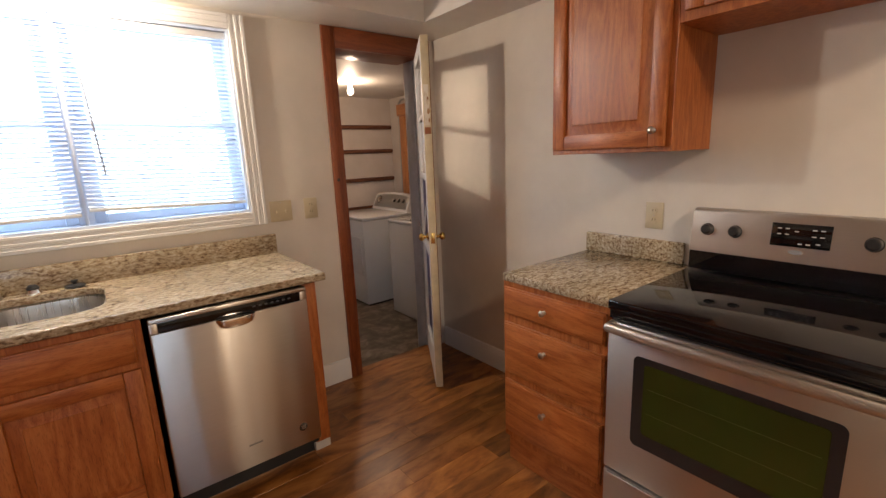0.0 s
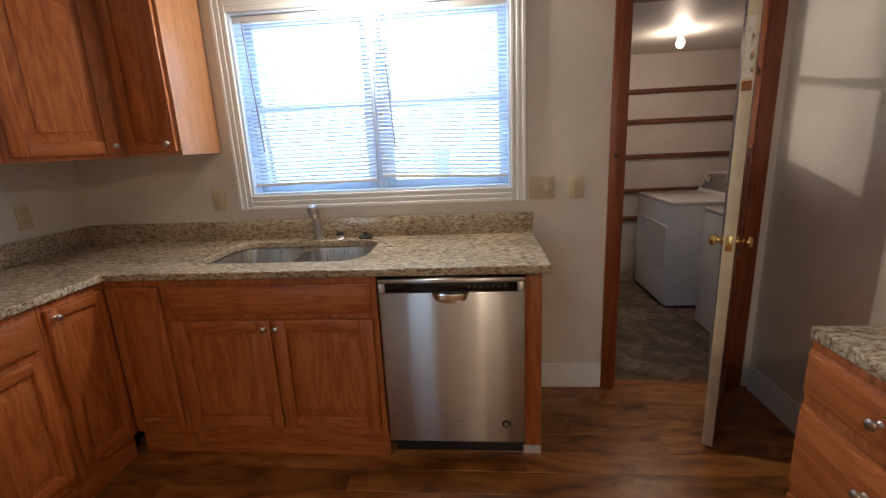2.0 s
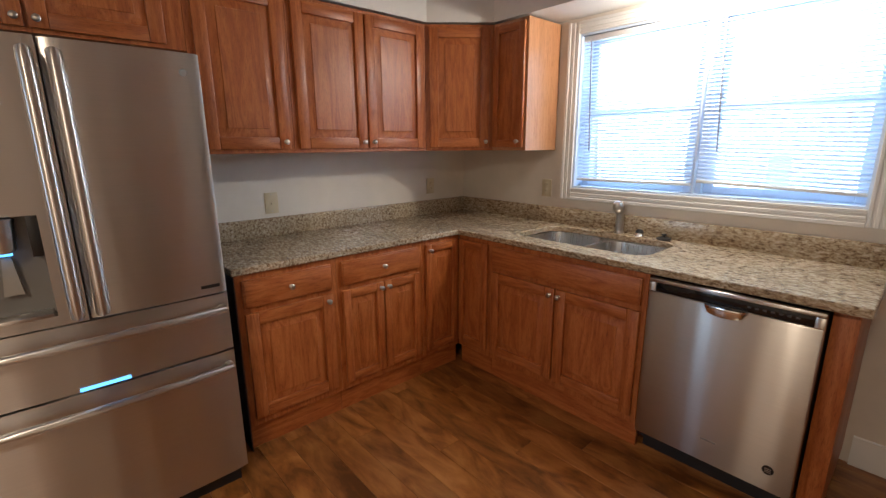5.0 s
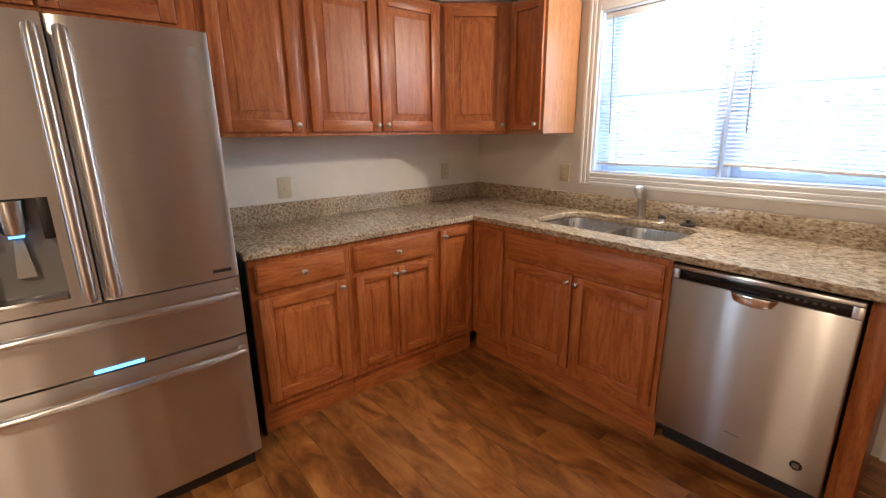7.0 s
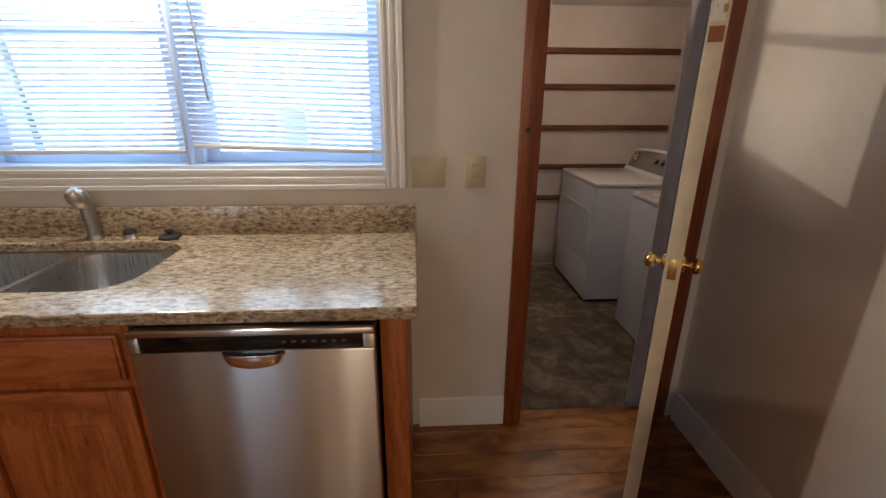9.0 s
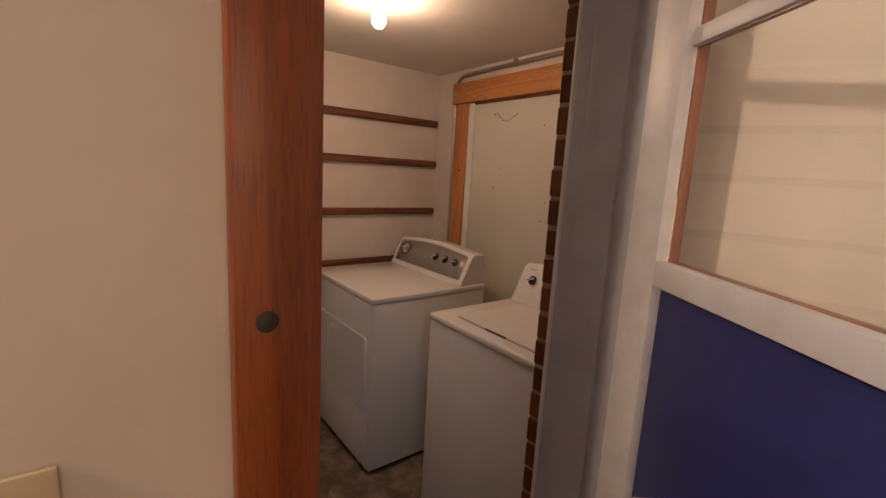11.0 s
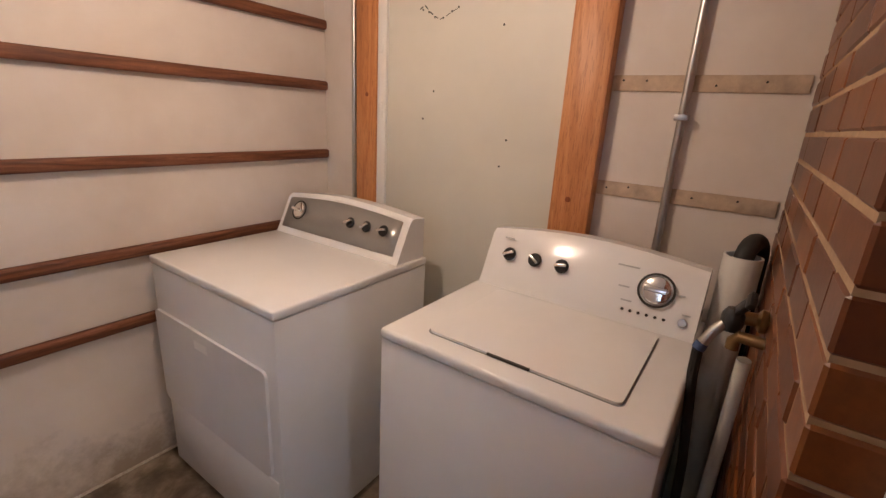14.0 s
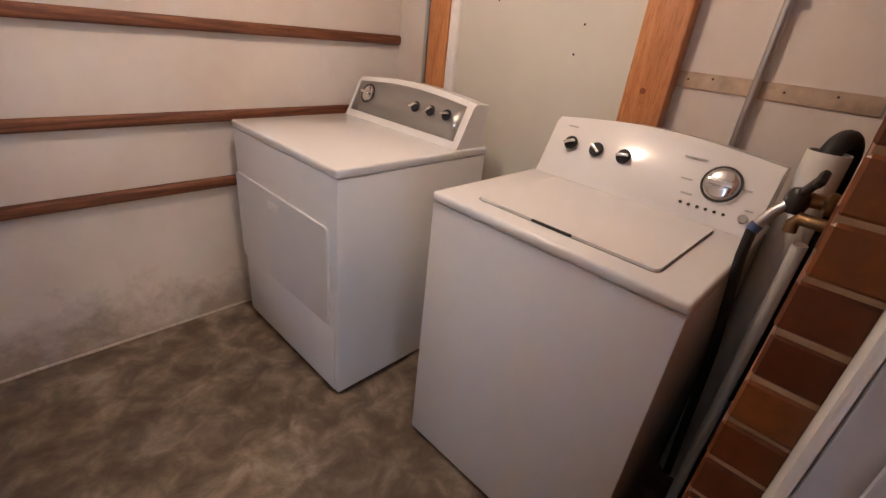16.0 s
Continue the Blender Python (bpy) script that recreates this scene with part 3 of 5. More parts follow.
# mini blinds
def blind(x0, x1, zb, sag, label):
    th = thing("window_blind", pose((x0 + x1) / 2, NY + 0.035, 0), label, "blind", "window blinds")
    w = (x1 - x0) / 2
    part("head_rail", B((-w, -0.018, wz1 - 0.045), (w, 0.018, wz1 - 0.014), 0.003), trim_white, th)
    bm = B((-w, -0.012, -0.008), (w, 0.012, 0.008), 0.004)
    bmesh.ops.transform(bm, matrix=pose(0, 0, zb, 0, -sag, 0), verts=bm.verts)
    part("bottom_rail", bm, trim_white, th)
    bm = bmesh.new()
    prism(bm, [(-0.0125, -0.0010), (-0.006, 0.0008), (0, 0.0014), (0.006, 0.0008), (0.0125, -0.0010), (0.0125, -0.0016), (0.006, 0.0002), (0, 0.0008), (-0.006, 0.0002), (-0.0125, -0.0016)], 0, -w, w)
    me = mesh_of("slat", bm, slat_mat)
    n = 40
    zt = wz1 - 0.06
    for i in range(n):
        f = i / (n - 1)
        z = zt + (zb + 0.02 - zt) * f
        s = new("slat", me)
        s.parent = th
        s.matrix_basis = pose(0, 0, z, 31 + random.uniform(-0.8, 0.8), -sag * f, 0)
    for cx in (-w * 0.7, w * 0.7):
        part("ladder_cord", tube(bmesh.new(), [(cx, -0.0145, zb), (cx, -0.0145, zt)], 0.0008, 5), trim_white, th)
    part("wand", tube(bmesh.new(), [(-w + 0.05, -0.022, zt + 0.02), (-w + 0.085, -0.026, zt - 0.62)], 0.004, 6), mat("wand_plastic", (0.30, 0.32, 0.36), 0.2), th)
    return th


blind(wx0 + 0.014, MX - 0.014, 1.205, 0.4, "white slatted mini blind lowered over the window")
blind(MX + 0.014, wx1 - 0.014, 1.215, -2.0, "white slatted mini blind with crooked bottom rail")
part("centre_post", B((MX - 0.006, NY + 0.012, wz0 + 0.013), (MX + 0.006, NY + 0.05, wz1 - 0.013), 0.003), vinyl_blue_cast, win)

# ---- outlets and switches ----
def wall_plate(name, m, w, h, kind, label):
    th = thing(name, m, label, "switch" if kind == "toggle" else "outlet", "wall plates")
    part("plate", B((-w / 2, -0.006, -h / 2), (w / 2, -0.0004, h / 2), 0.003), plate_beige, th)
    if kind == "toggle":
        for x in ((-w / 5, w / 5) if w > 0.1 else (0,)):
            bm = B((x - 0.004, -0.016, -0.010), (x + 0.004, -0.0062, 0.004), 0.002)
            part("toggle", bm, plate_beige, th)
    else:
        for z in (-0.021, 0.021):
            s = part("socket", lathe(bmesh.new(), [(0, 0.0015), (0.0155, 0.0015), (0.0165, 0)], pose(0, -0.0061, z, 90, 0, 0), 18), plate_beige, th)
            for x in (-0.006, 0.006):
                part("slot", B((x - 0.001, -0.0085, z - 0.001), (x + 0.001, -0.0077, z + 0.008)), slot_dark, s)
    for z in ((-0.048, 0.048) if kind == "toggle" else (0,)):
        part("screw", lathe(bmesh.new(), [(0, 0.001), (0.003, 0.0008), (0.0035, 0)], pose(0, -0.0061, z, 90, 0, 0), 8), nickel, th)
    return th


wall_plate("light_switch", pose(1.036, NY, 1.135), 0.122, 0.115, "toggle", "beige double light switch plate beside the window")
wall_plate("wall_outlet", pose(1.209, NY, 1.135), 0.078, 0.118, "socket", "beige wall outlet beside the doorway")
wall_plate("wall_outlet", pose(-0.712, NY, 1.134), 0.075, 0.115, "socket", "beige wall outlet between cabinet and window")
wall_plate("light_switch", pose(WX, 0.995, 1.098, 0, 0, 90), 0.078, 0.122, "toggle", "beige single switch above the counter")
wall_plate("wall_outlet", pose(WX, 2.205, 1.12, 0, 0, 90), 0.070, 0.115, "socket", "beige wall outlet near the counter corner")
wall_plate("wall_outlet", pose(EX, 1.0, 1.105, 0, 0, -90), 0.078, 0.118, "socket", "beige wall outlet above the granite backsplash")

# ---- cabinets ----
CAB_KNOB = [(0, 0.026), (0.008, 0.0255), (0.0125, 0.022), (0.0135, 0.018), (0.011, 0.014), (0.006, 0.011), (0.005, 0.004), (0.009, 0.001), (0.009, 0), (0, 0)]
knob_mesh = mesh_of("knob", lathe(bmesh.new(), CAB_KNOB, pose(0, 0, 0, 90, 0, 0), 16), nickel)


def add_knob(parent, x, z, y=-0.021):
    k = new("knob", knob_mesh)
    k.parent = parent
    k.location = (x, y, z)
    return tagged(k, "round nickel knob")


def raised_door(th, x0, x1, z0, z1, fw=0.058):
    """Frame-and-raised-panel door; its face looks to -y. The panel carries stiles and rails."""
    bm = bmesh.new()
    a, b = fw - 0.002, fw + 0.036
    rings = []
    for off, y in ((a, -0.003), (a + 0.006, -0.003), (b + 0.004, -0.0160), (b + 0.0055, -0.0185)):
        rings.append([bm.verts.new(p) for p in ((x0 + off, y, z0 + off), (x1 - off, y, z0 + off), (x1 - off, y, z1 - off), (x0 + off, y, z1 - off))])
    for p, q in zip(rings, rings[1:]):
        for i in range(4):
            bm.faces.new([p[i], p[(i + 1) % 4], q[(i + 1) % 4], q[i]])
    bm.faces.new(rings[-1])
    back = [bm.verts.new(p) for p in ((x0 + a, -0.001, z0 + a), (x1 - a, -0.001, z0 + a), (x1 - a, -0.001, z1 - a), (x0 + a, -0.001, z1 - a))]
    bm.faces.new(back[::-1])
    for i in range(4):
        bm.faces.new([back[i], back[(i + 1) % 4], rings[0][(i + 1) % 4], rings[0][i]])
    bmesh.ops.recalc_face_normals(bm, faces=bm.faces)
    d = part("door", bm, oak_v, th)
    part("stile", B((x0, -0.020, z0), (x0 + fw, -0.001, z1), 0.005), oak_v, d)
    part("stile", B((x1 - fw, -0.020, z0), (x1, -0.001, z1), 0.005), oak_v, d)
    part("rail", B((x0 + fw, -0.0195, z0), (x1 - fw, -0.001, z0 + fw), 0.004), oak_h, d)
    part("rail", B((x0 + fw, -0.0195, z1 - fw), (x1 - fw, -0.001, z1), 0.004), oak_h, d)
    return d


def drawer_front(x0, x1, z0, z1):
    bm = bmesh.new()
    box(bm, (x0, -0.014, z0), (x1, -0.001, z1), 0.004)
    box(bm, (x0 + 0.007, -0.020, z0 + 0.007), (x1 - 0.007, -0.0135, z1 - 0.007), 0.005)
    return bm


def cabinet(m, w, d, z0, z1, fronts, label, toe=False, group="oak cabinets", side=None, hollow=False):
    """Local x along the front, y into the wall, fronts at y = 0: (kind, x0, x1, z0, z1, knob)."""
    th = thing("kitchen_cabinet", m, label, "cabinet", group)
    if hollow:
        part("face_frame", B((0, 0, z0), (w, 0.02, z1)), oak_v, th)
        part("side", B((0, 0.0202, z0), (0.018, d, z1)), oak_v, th)
        part("side", B((w - 0.018, 0.0202, z0), (w, d, z1)), oak_v, th)
        part("bottom", B((0.0182, 0.0202, z0), (w - 0.0182, d, z0 + 0.018)), oak_v, th)
    else:
        part("body", B((0, 0, z0), (w, d, z1), 0.0015, 1), side or oak_v, th)
    if toe:
        part("toe_kick", B((0.001, 0.028, 0), (w - 0.001, 0.045, z0 - 0.0005)), oak_h, th)
    for kind, x0, x1, a, b, k in fronts:
        if kind == "door":
            f = raised_door(th, x0, x1, a, b, 0.058 if x1 - x0 > 0.3 else 0.045)
        else:
            f = part("drawer", drawer_front(x0, x1, a, b), oak_h, th)
        if k:
            add_knob(f, *k)
    return th


T0, T1 = 0.128, 0.872           # base cabinet from toe to top
FY, FX = 1.93, -0.915           # fronts of the base runs on the north and west sides
# sink base and corner, north run
cabinet(pose(-0.646, FY, 0), 0.93, NY - FY - 0.003, T0, T1,
        [("drawer", 0.025, 0.905, 0.715, 0.845, None), ("door", 0.022, 0.460, 0.168, 0.69, (0.438, 0.655)), ("door", 0.470, 0.908, 0.168, 0.69, (0.492, 0.655))],
        "oak sink base cabinet with two raised-panel doors", True, hollow=True)
cabinet(pose(FX + 0.001, FY, 0), -0.647 - FX - 0.001, NY - FY - 0.003, T0, T1, [("door", 0.012, 0.255, 0.168, 0.845, None)], "narrow oak corner base cabinet with one door", True)
# west run
W90 = lambda y: pose(FX, y, 0, 0, 0, 90)
wd = FX - WX - 0.003
end_cabinet = cabinet(W90(0.575), 0.485, wd, T0, T1, [("drawer", 0.025, 0.455, 0.715, 0.845, (0.24, 0.78)), ("door", 0.025, 0.455, 0.168, 0.69, (0.425, 0.66))], "oak base cabinet with drawer and single door", True)
# black sheet added on the cabinet end to paint the gap's shade
part("gap_shade_sheet", B((-0.005, 0.002, 0), (-0.0004, wd, T1)), black_plastic, end_cabinet, "black sheet for the shade in the gap beside the refrigerator")
cabinet(W90(1.061), 0.565, wd, T0, T1, [("drawer", 0.025, 0.535, 0.715, 0.845, (0.28, 0.78)), ("door", 0.025, 0.276, 0.168, 0.69, (0.255, 0.66)), ("door", 0.284, 0.535, 0.168, 0.69, (0.305, 0.66))], "oak base cabinet with drawer and paired doors", True)
cabinet(W90(1.627), FY - 1.628, wd, T0, T1, [("door", 0.02, 0.275, 0.168, 0.845, (0.045, 0.81))], "narrow oak corner base cabinet with full door", True)
# end panel by the dishwasher
solid("end_panel", B((0.890, 1.972, 0.052), (0.962, NY - 0.003, T1), 0.003), oak_v, "oak end panel beside the dishwasher", "panel", m=None)
solid("floor_block", B((0.887, 1.985, 0.0), (0.964, 2.09, 0.051), 0.003), painted("unpainted_block", (0.55, 0.52, 0.47), 0.6), "pale block under the oak end panel", "block")
# drawer unit beside the range
E90 = lambda y: pose(1.545, y, 0, 0, 0, -90)
cabinet(E90(1.332), 0.507, EX - 1.545 - 0.003, 0.135, T1,
        [("drawer", 0.012, 0.495, 0.730, 0.850, (0.235, 0.789)), ("drawer", 0.012, 0.495, 0.459, 0.694, (0.235, 0.615)), ("drawer", 0.012, 0.495, 0.172, 0.425, (0.235, 0.345))],
        "oak three-drawer base unit beside the range", True)
# wall cabinets
UZ0, UZ1 = 1.385, SOF - 0.012
ux = -1.20
U90 = lambda y: pose(ux, y, 0, 0, 0, 90)
ud = ux - WX - 0.003
cabinet(U90(0.575), 0.447, ud, UZ0, UZ1, [("door", 0.03, 0.425, UZ0 + 0.02, UZ1 - 0.02, (0.395, UZ0 + 0.055))], "oak wall cabinet with single raised-panel door")
cabinet(U90(1.023), 0.885, ud, UZ0, UZ1, [("door", 0.025, 0.435, UZ0 + 0.02, UZ1 - 0.02, (0.408, UZ0 + 0.055)), ("door", 0.445, 0.86, UZ0 + 0.02, UZ1 - 0.02, (0.472, UZ0 + 0.055))], "oak wall cabinet with paired raised-panel doors")
cabinet(U90(-0.36), 0.934, ud, 1.82, UZ1, [("door", 0.025, 0.425, 1.835, UZ1 - 0.02, (0.40, 1.865)), ("door", 0.435, 0.86, 1.835, UZ1 - 0.02, (0.46, 1.865))], "short oak wall cabinet above the refrigerator")
cabinet(pose(-0.93, 2.24, 0), 0.27, NY - 2.24 - 0.003, UZ0, UZ1, [("door", 0.012, 0.255, UZ0 + 0.02, UZ1 - 0.02, (0.225, UZ0 + 0.055))], "narrow oak wall cabinet beside the window", side=oak_side)
# diagonal corner unit
th = thing("kitchen_cabinet", pose(ux, 1.91, 0), "diagonal oak corner wall cabinet with one door", "cabinet", "oak cabinets")
part("body", prism(bmesh.new(), [(0, 0), (0.268, 0.33), (0.268, NY - 1.913), (WX - ux + 0.003, NY - 1.913), (WX - ux + 0.003, 0)], 2, UZ0, UZ1), oak_v, th)
dl = math.hypot(0.268, 0.33)
dm = pose(0, 0, 0, 0, 0, math.degrees(math.atan2(0.33, 0.268)))
f = raised_door(th, 0.022, dl - 0.022, UZ0 + 0.02, UZ1 - 0.02)
f.matrix_basis = dm
add_knob(f, dl - 0.045, UZ0 + 0.055)
# east wall cabinets
V90 = lambda y: pose(1.84, y, 0, 0, 0, -90)
vd = EX - 1.84 - 0.003
cabinet(V90(1.31), 0.512, vd, UZ0, UZ1, [("door", 0.012, 0.492, UZ0 + 0.018, UZ1 - 0.02, (0.455, UZ0 + 0.075))], "oak wall cabinet with single door beside the range")
cabinet(V90(0.797), 0.765, vd, 1.80, UZ1, [("door", 0.02, 0.378, 1.83, UZ1 - 0.02, (0.35, 1.86)), ("door", 0.388, 0.745, 1.83, UZ1 - 0.02, (0.416, 1.86))], "short oak wall cabinet above the range")

# ---- countertops and sink ----
CT0, CT1 = 0.874, 0.908
sink_hole = rounded(-0.575, 0.195, 2.045, 2.470, 0.11, 8)
bm = bmesh.new()
plate_with_holes(bm, [(-0.893, 0.558), (-0.893, 1.905), (0.991, 1.905), (0.991, NY - 0.002), (WX + 0.002, NY - 0.002), (WX + 0.002, 0.558)], [sink_hole], CT0, CT1)
top = solid("countertop", bm, granite, "speckled beige and brown granite L-shaped countertop", "countertop")
bv = top.modifiers.new("round", "BEVEL")
bv.width, bv.segments, bv.limit_method, bv.angle_limit = 0.006, 2, "ANGLE", radians(50)
for lo, hi in (((WX + 0.022, NY - 0.022, CT1), (0.986, NY - 0.002, 1.015)), ((WX + 0.002, 0.56, CT1), (WX + 0.021, NY - 0.002, 1.015))):
    solid("backsplash", B(lo, hi, 0.003), granite, "low granite backsplash along the counter", "backsplash", group="granite backsplashes")
solid("countertop", B((1.53, 0.823, CT0), (EX - 0.002, 1.326, CT1), 0.006), granite, "small granite countertop beside the range", "countertop")
solid("backsplash", B((EX - 0.022, 0.86, CT1), (EX - 0.002, 1.33, 1.0), 0.003), granite, "short granite backsplash beside the range", "backsplash", group="granite backsplashes")

sink = thing("kitchen_sink", pose(0, 0, 0), "double-bowl stainless undermount kitchen sink", "sink")
bowl_l = rounded(-0.568, -0.196, 2.052, 2.452, 0.10, 8)
bowl_r = rounded(-0.176, 0.188, 2.052, 2.445, 0.10, 8)
part("flange", plate_with_holes(bmesh.new(), rounded(-0.60, 0.22, 2.01, 2.50, 0.09, 7), [bowl_l, bowl_r], CT0 - 0.004, CT0 - 0.001), steel_sink, sink)
for loop, deep in ((bowl_l, 0.19), (bowl_r, 0.17)):
    bm = bmesh.new()
    cx = sum(p[0] for p in loop) / len(loop)
    cy = sum(p[1] for p in loop) / len(loop)
    rings = []
    for s, dz in ((1.0, 0), (0.985, 0.02), (0.955, deep - 0.05), (0.93, deep - 0.022), (0.88, deep - 0.006), (0.80, deep), (0.12, deep + 0.004)):
        rings.append([bm.verts.new((cx + (x - cx) * s, cy + (y - cy) * s, CT0 - 0.0015 - dz)) for x, y in loop])
    for a, b in zip(rings, rings[1:]):
        for i in range(len(loop)):
            bm.faces.new([a[i], a[(i + 1) % len(loop)], b[(i + 1) % len(loop)], b[i]])
    bm.faces.new(rings[-1])
    bmesh.ops.recalc_face_normals(bm, faces=bm.faces)
    bmesh.ops.reverse_faces(bm, faces=bm.faces)
    bowl = part("bowl", bm, steel_sink, sink)
    part("drain", lathe(bmesh.new(), [(0, 0.002), (0.025, 0.002), (0.03, 0.006), (0.042, 0.005), (0.044, 0)], pose(cx, cy, CT0 - 0.0135 - deep), 20), chrome, bowl)

fa = thing("faucet", pose(-0.155, 2.505, CT1), "short nickel kitchen faucet with pull-out head", "faucet")
part("base", lathe(bmesh.new(), [(0, 0), (0.027, 0), (0.028, 0.006), (0.022, 0.016), (0.019, 0.03), (0, 0.03)]), nickel, fa)
part("body", tube(bmesh.new(), [(0, 0, 0.02), (0, -0.001, 0.06), (0, -0.004, 0.10), (0, -0.010, 0.132)], 0.0225, 16), nickel, fa)
part("spray_head", lathe(bmesh.new(), [(0, -0.03), (0.012, -0.03), (0.017, -0.02), (0.027, 0.0), (0.032, 0.022), (0.029, 0.042), (0.016, 0.056), (0, 0.059)], pose(0, -0.024, 0.140, 32, 0, 0), 20), nickel, fa)
cap = thing("soap_dispenser", pose(-0.035, 2.505, CT1), "low chrome dispenser cap with dark top beside the faucet", "dispenser")
part("base", lathe(bmesh.new(), [(0, 0), (0.029, 0), (0.030, 0.006), (0.024, 0.012), (0.020, 0.020), (0, 0.020)]), chrome, cap)
part("cap", lathe(bmesh.new(), [(0, 0.040), (0.014, 0.038), (0.019, 0.030), (0.022, 0.024), (0.020, 0.0201), (0, 0.0201)]), rubber, cap)
st = thing("sink_stopper", pose(0.100, 2.508, CT1), "black rubber sink stopper lying on the granite", "stopper")
part("disc", lathe(bmesh.new(), [(0, 0), (0.033, 0), (0.038, 0.004), (0.036, 0.010), (0.018, 0.015), (0, 0.015)]), rubber, st)
part("grip", lathe(bmesh.new(), [(0, 0.0151), (0.007, 0.0151), (0.007, 0.022), (0.014, 0.026), (0.012, 0.032), (0, 0.033)]), rubber, st)

# ---- dishwasher ----
dwm = thing("dishwasher", pose(0.300, 1.885, 0), "stainless steel dishwasher under the granite counter", "dishwasher")
part("tub", B((0.004, 0.03, 0.10), (0.582, 0.58, 0.866)), black_plastic, dwm)
part("toe_plate", B((0.002, 0.115, 0.0), (0.584, 0.14, 0.0995)), black_plastic, dwm)
dd = part("door", B((0.002, 0, 0.132), (0.585, 0.029, 0.812), 0.006), steel, dwm)
# the head of the door: a steel rim round a sunk control strip
part("head_rim", B((0.002, -0.001, 0.852), (0.585, 0.029, 0.868), 0.004), steel, dd)
part("head_end", B((0.002, -0.0005, 0.8125), (0.030, 0.029, 0.8515), 0.002), steel, dd)
part("head_end", B((0.556, -0.0005, 0.8125), (0.585, 0.029, 0.8515), 0.002), steel, dd)
part("control_strip", B((0.0305, 0.004, 0.8125), (0.5555, 0.028, 0.8515), 0.0008), black_glass, dd, "glossy black control strip")
dim_print = mat("dim_print", (0.08, 0.08, 0.085), 0.4)
for i in range(7):
    part("key_mark", B((0.36 + i * 0.024, 0.0032, 0.829), (0.372 + i * 0.024, 0.0036, 0.836)), dim_print, dd)
bm = bmesh.new()
rows = []
for i in range(13):
    f = i / 12
    s = math.sin(math.pi * f) ** 0.35
    x = 0.220 + 0.146 * f
    rows.append([bm.verts.new(p) for p in ((x, -0.0005, 0.811), (x, -0.006 - 0.018 * s, 0.811), (x, -0.006 - 0.020 * s, 0.805), (x, -0.004 - 0.014 * s, 0.803 - 0.030 * s), (x, -0.0005, 0.803 - 0.040 * s))])
for p, q in zip(rows, rows[1:]):
    for k in range(4):
        bm.faces.new([p[k], p[k + 1], q[k + 1], q[k]])
bmesh.ops.recalc_face_normals(bm, faces=bm.faces)
part("handle", bm, chrome, dd, "scooped chrome pocket handle")
bdg = part("badge", lathe(bmesh.new(), [(0, 0.002), (0.017, 0.002), (0.019, 0)], pose(0.506, -0.0001, 0.222, 90, 0, 0), 24), black_plastic, dd, "round dark badge with pale bars")
for z in (0.215, 0.222, 0.229):
    part("badge_bar", B((0.496, -0.003, z - 0.002), (0.516, -0.0022, z + 0.001)), nickel, bdg)
part("nameplate", B((0.272, -0.0012, 0.232), (0.327, 0, 0.239)), grey_print, dd)

# ---- refrigerator ----
FRX, FY0, FY1 = -0.72, -0.335, 0.495
W = FY1 - FY0
fr = thing("refrigerator", pose(FRX, FY0, 0, 0, 0, 90), "stainless french-door refrigerator with ice dispenser and two drawers", "refrigerator")
part("cabinet_body", B((0.006, 0.075, 0.03), (W - 0.006, 0.76, 1.725), 0.004), mat("fridge_side", (0.10, 0.10, 0.105), 0.45), fr)
part("base_grille", B((0.02, 0.06, 0.0), (W - 0.02, 0.09, 0.075)), black_plastic, fr)
hx = 0.408


def fridge_front(x0, x1, z0, z1, hole=None):
    """A front with a gently bowed face; hole is a recess (x0, x1, z0, z1)."""
    bm = bmesh.new()
    if not hole:
        n = 16
        face = [(x0 + (x1 - x0) * i / n, 0.011 * (2 * i / n - 1) ** 2 + (0.006 if i in (0, n) else 0)) for i in range(n + 1)]
        prism(bm, face + [(x1, 0.07), (x0, 0.07)], 2, z0, z1)
    else:
        a, b, c, d = hole
        for lo, hi in (((x0, z0), (a, z1)), ((b, z0), (x1, z1)), ((a, z0), (b, c)), ((a, d), (b, z1))):
            box(bm, (lo[0], 0, lo[1]), (hi[0], 0.07, hi[1]))
        bmesh.ops.remove_doubles(bm, verts=bm.verts, dist=1e-5)
    return bm


def handle_upright(x, z0, z1, parent, lean):
    pts = [(x, 0.0, z0), (x, -0.030, z0 + 0.004)] + [(x + lean * math.sin(math.pi * i / 10), -0.042 - 0.012 * math.sin(math.pi * i / 10), z0 + 0.02 + (z1 - z0 - 0.04) * i / 10) for i in range(11)] + [(x, -0.030, z1 - 0.004), (x, 0.0, z1)]
    return part("handle", tube(bmesh.new(), pts, 0.019, 12, 0.75), steel, parent, "long curved steel handle")


def handle_level(x0, x1, z, parent):
    n = 14
    pts = [(x0, 0.0, z)] + [(x0 + (x1 - x0) * i / n, -0.032 - 0.024 * math.sin(math.pi * i / n), z) for i in range(n + 1)] + [(x1, 0.0, z)]
    return part("handle", tube(bmesh.new(), pts, 0.017, 12, 0.8), steel, parent, "wide bowed steel handle")


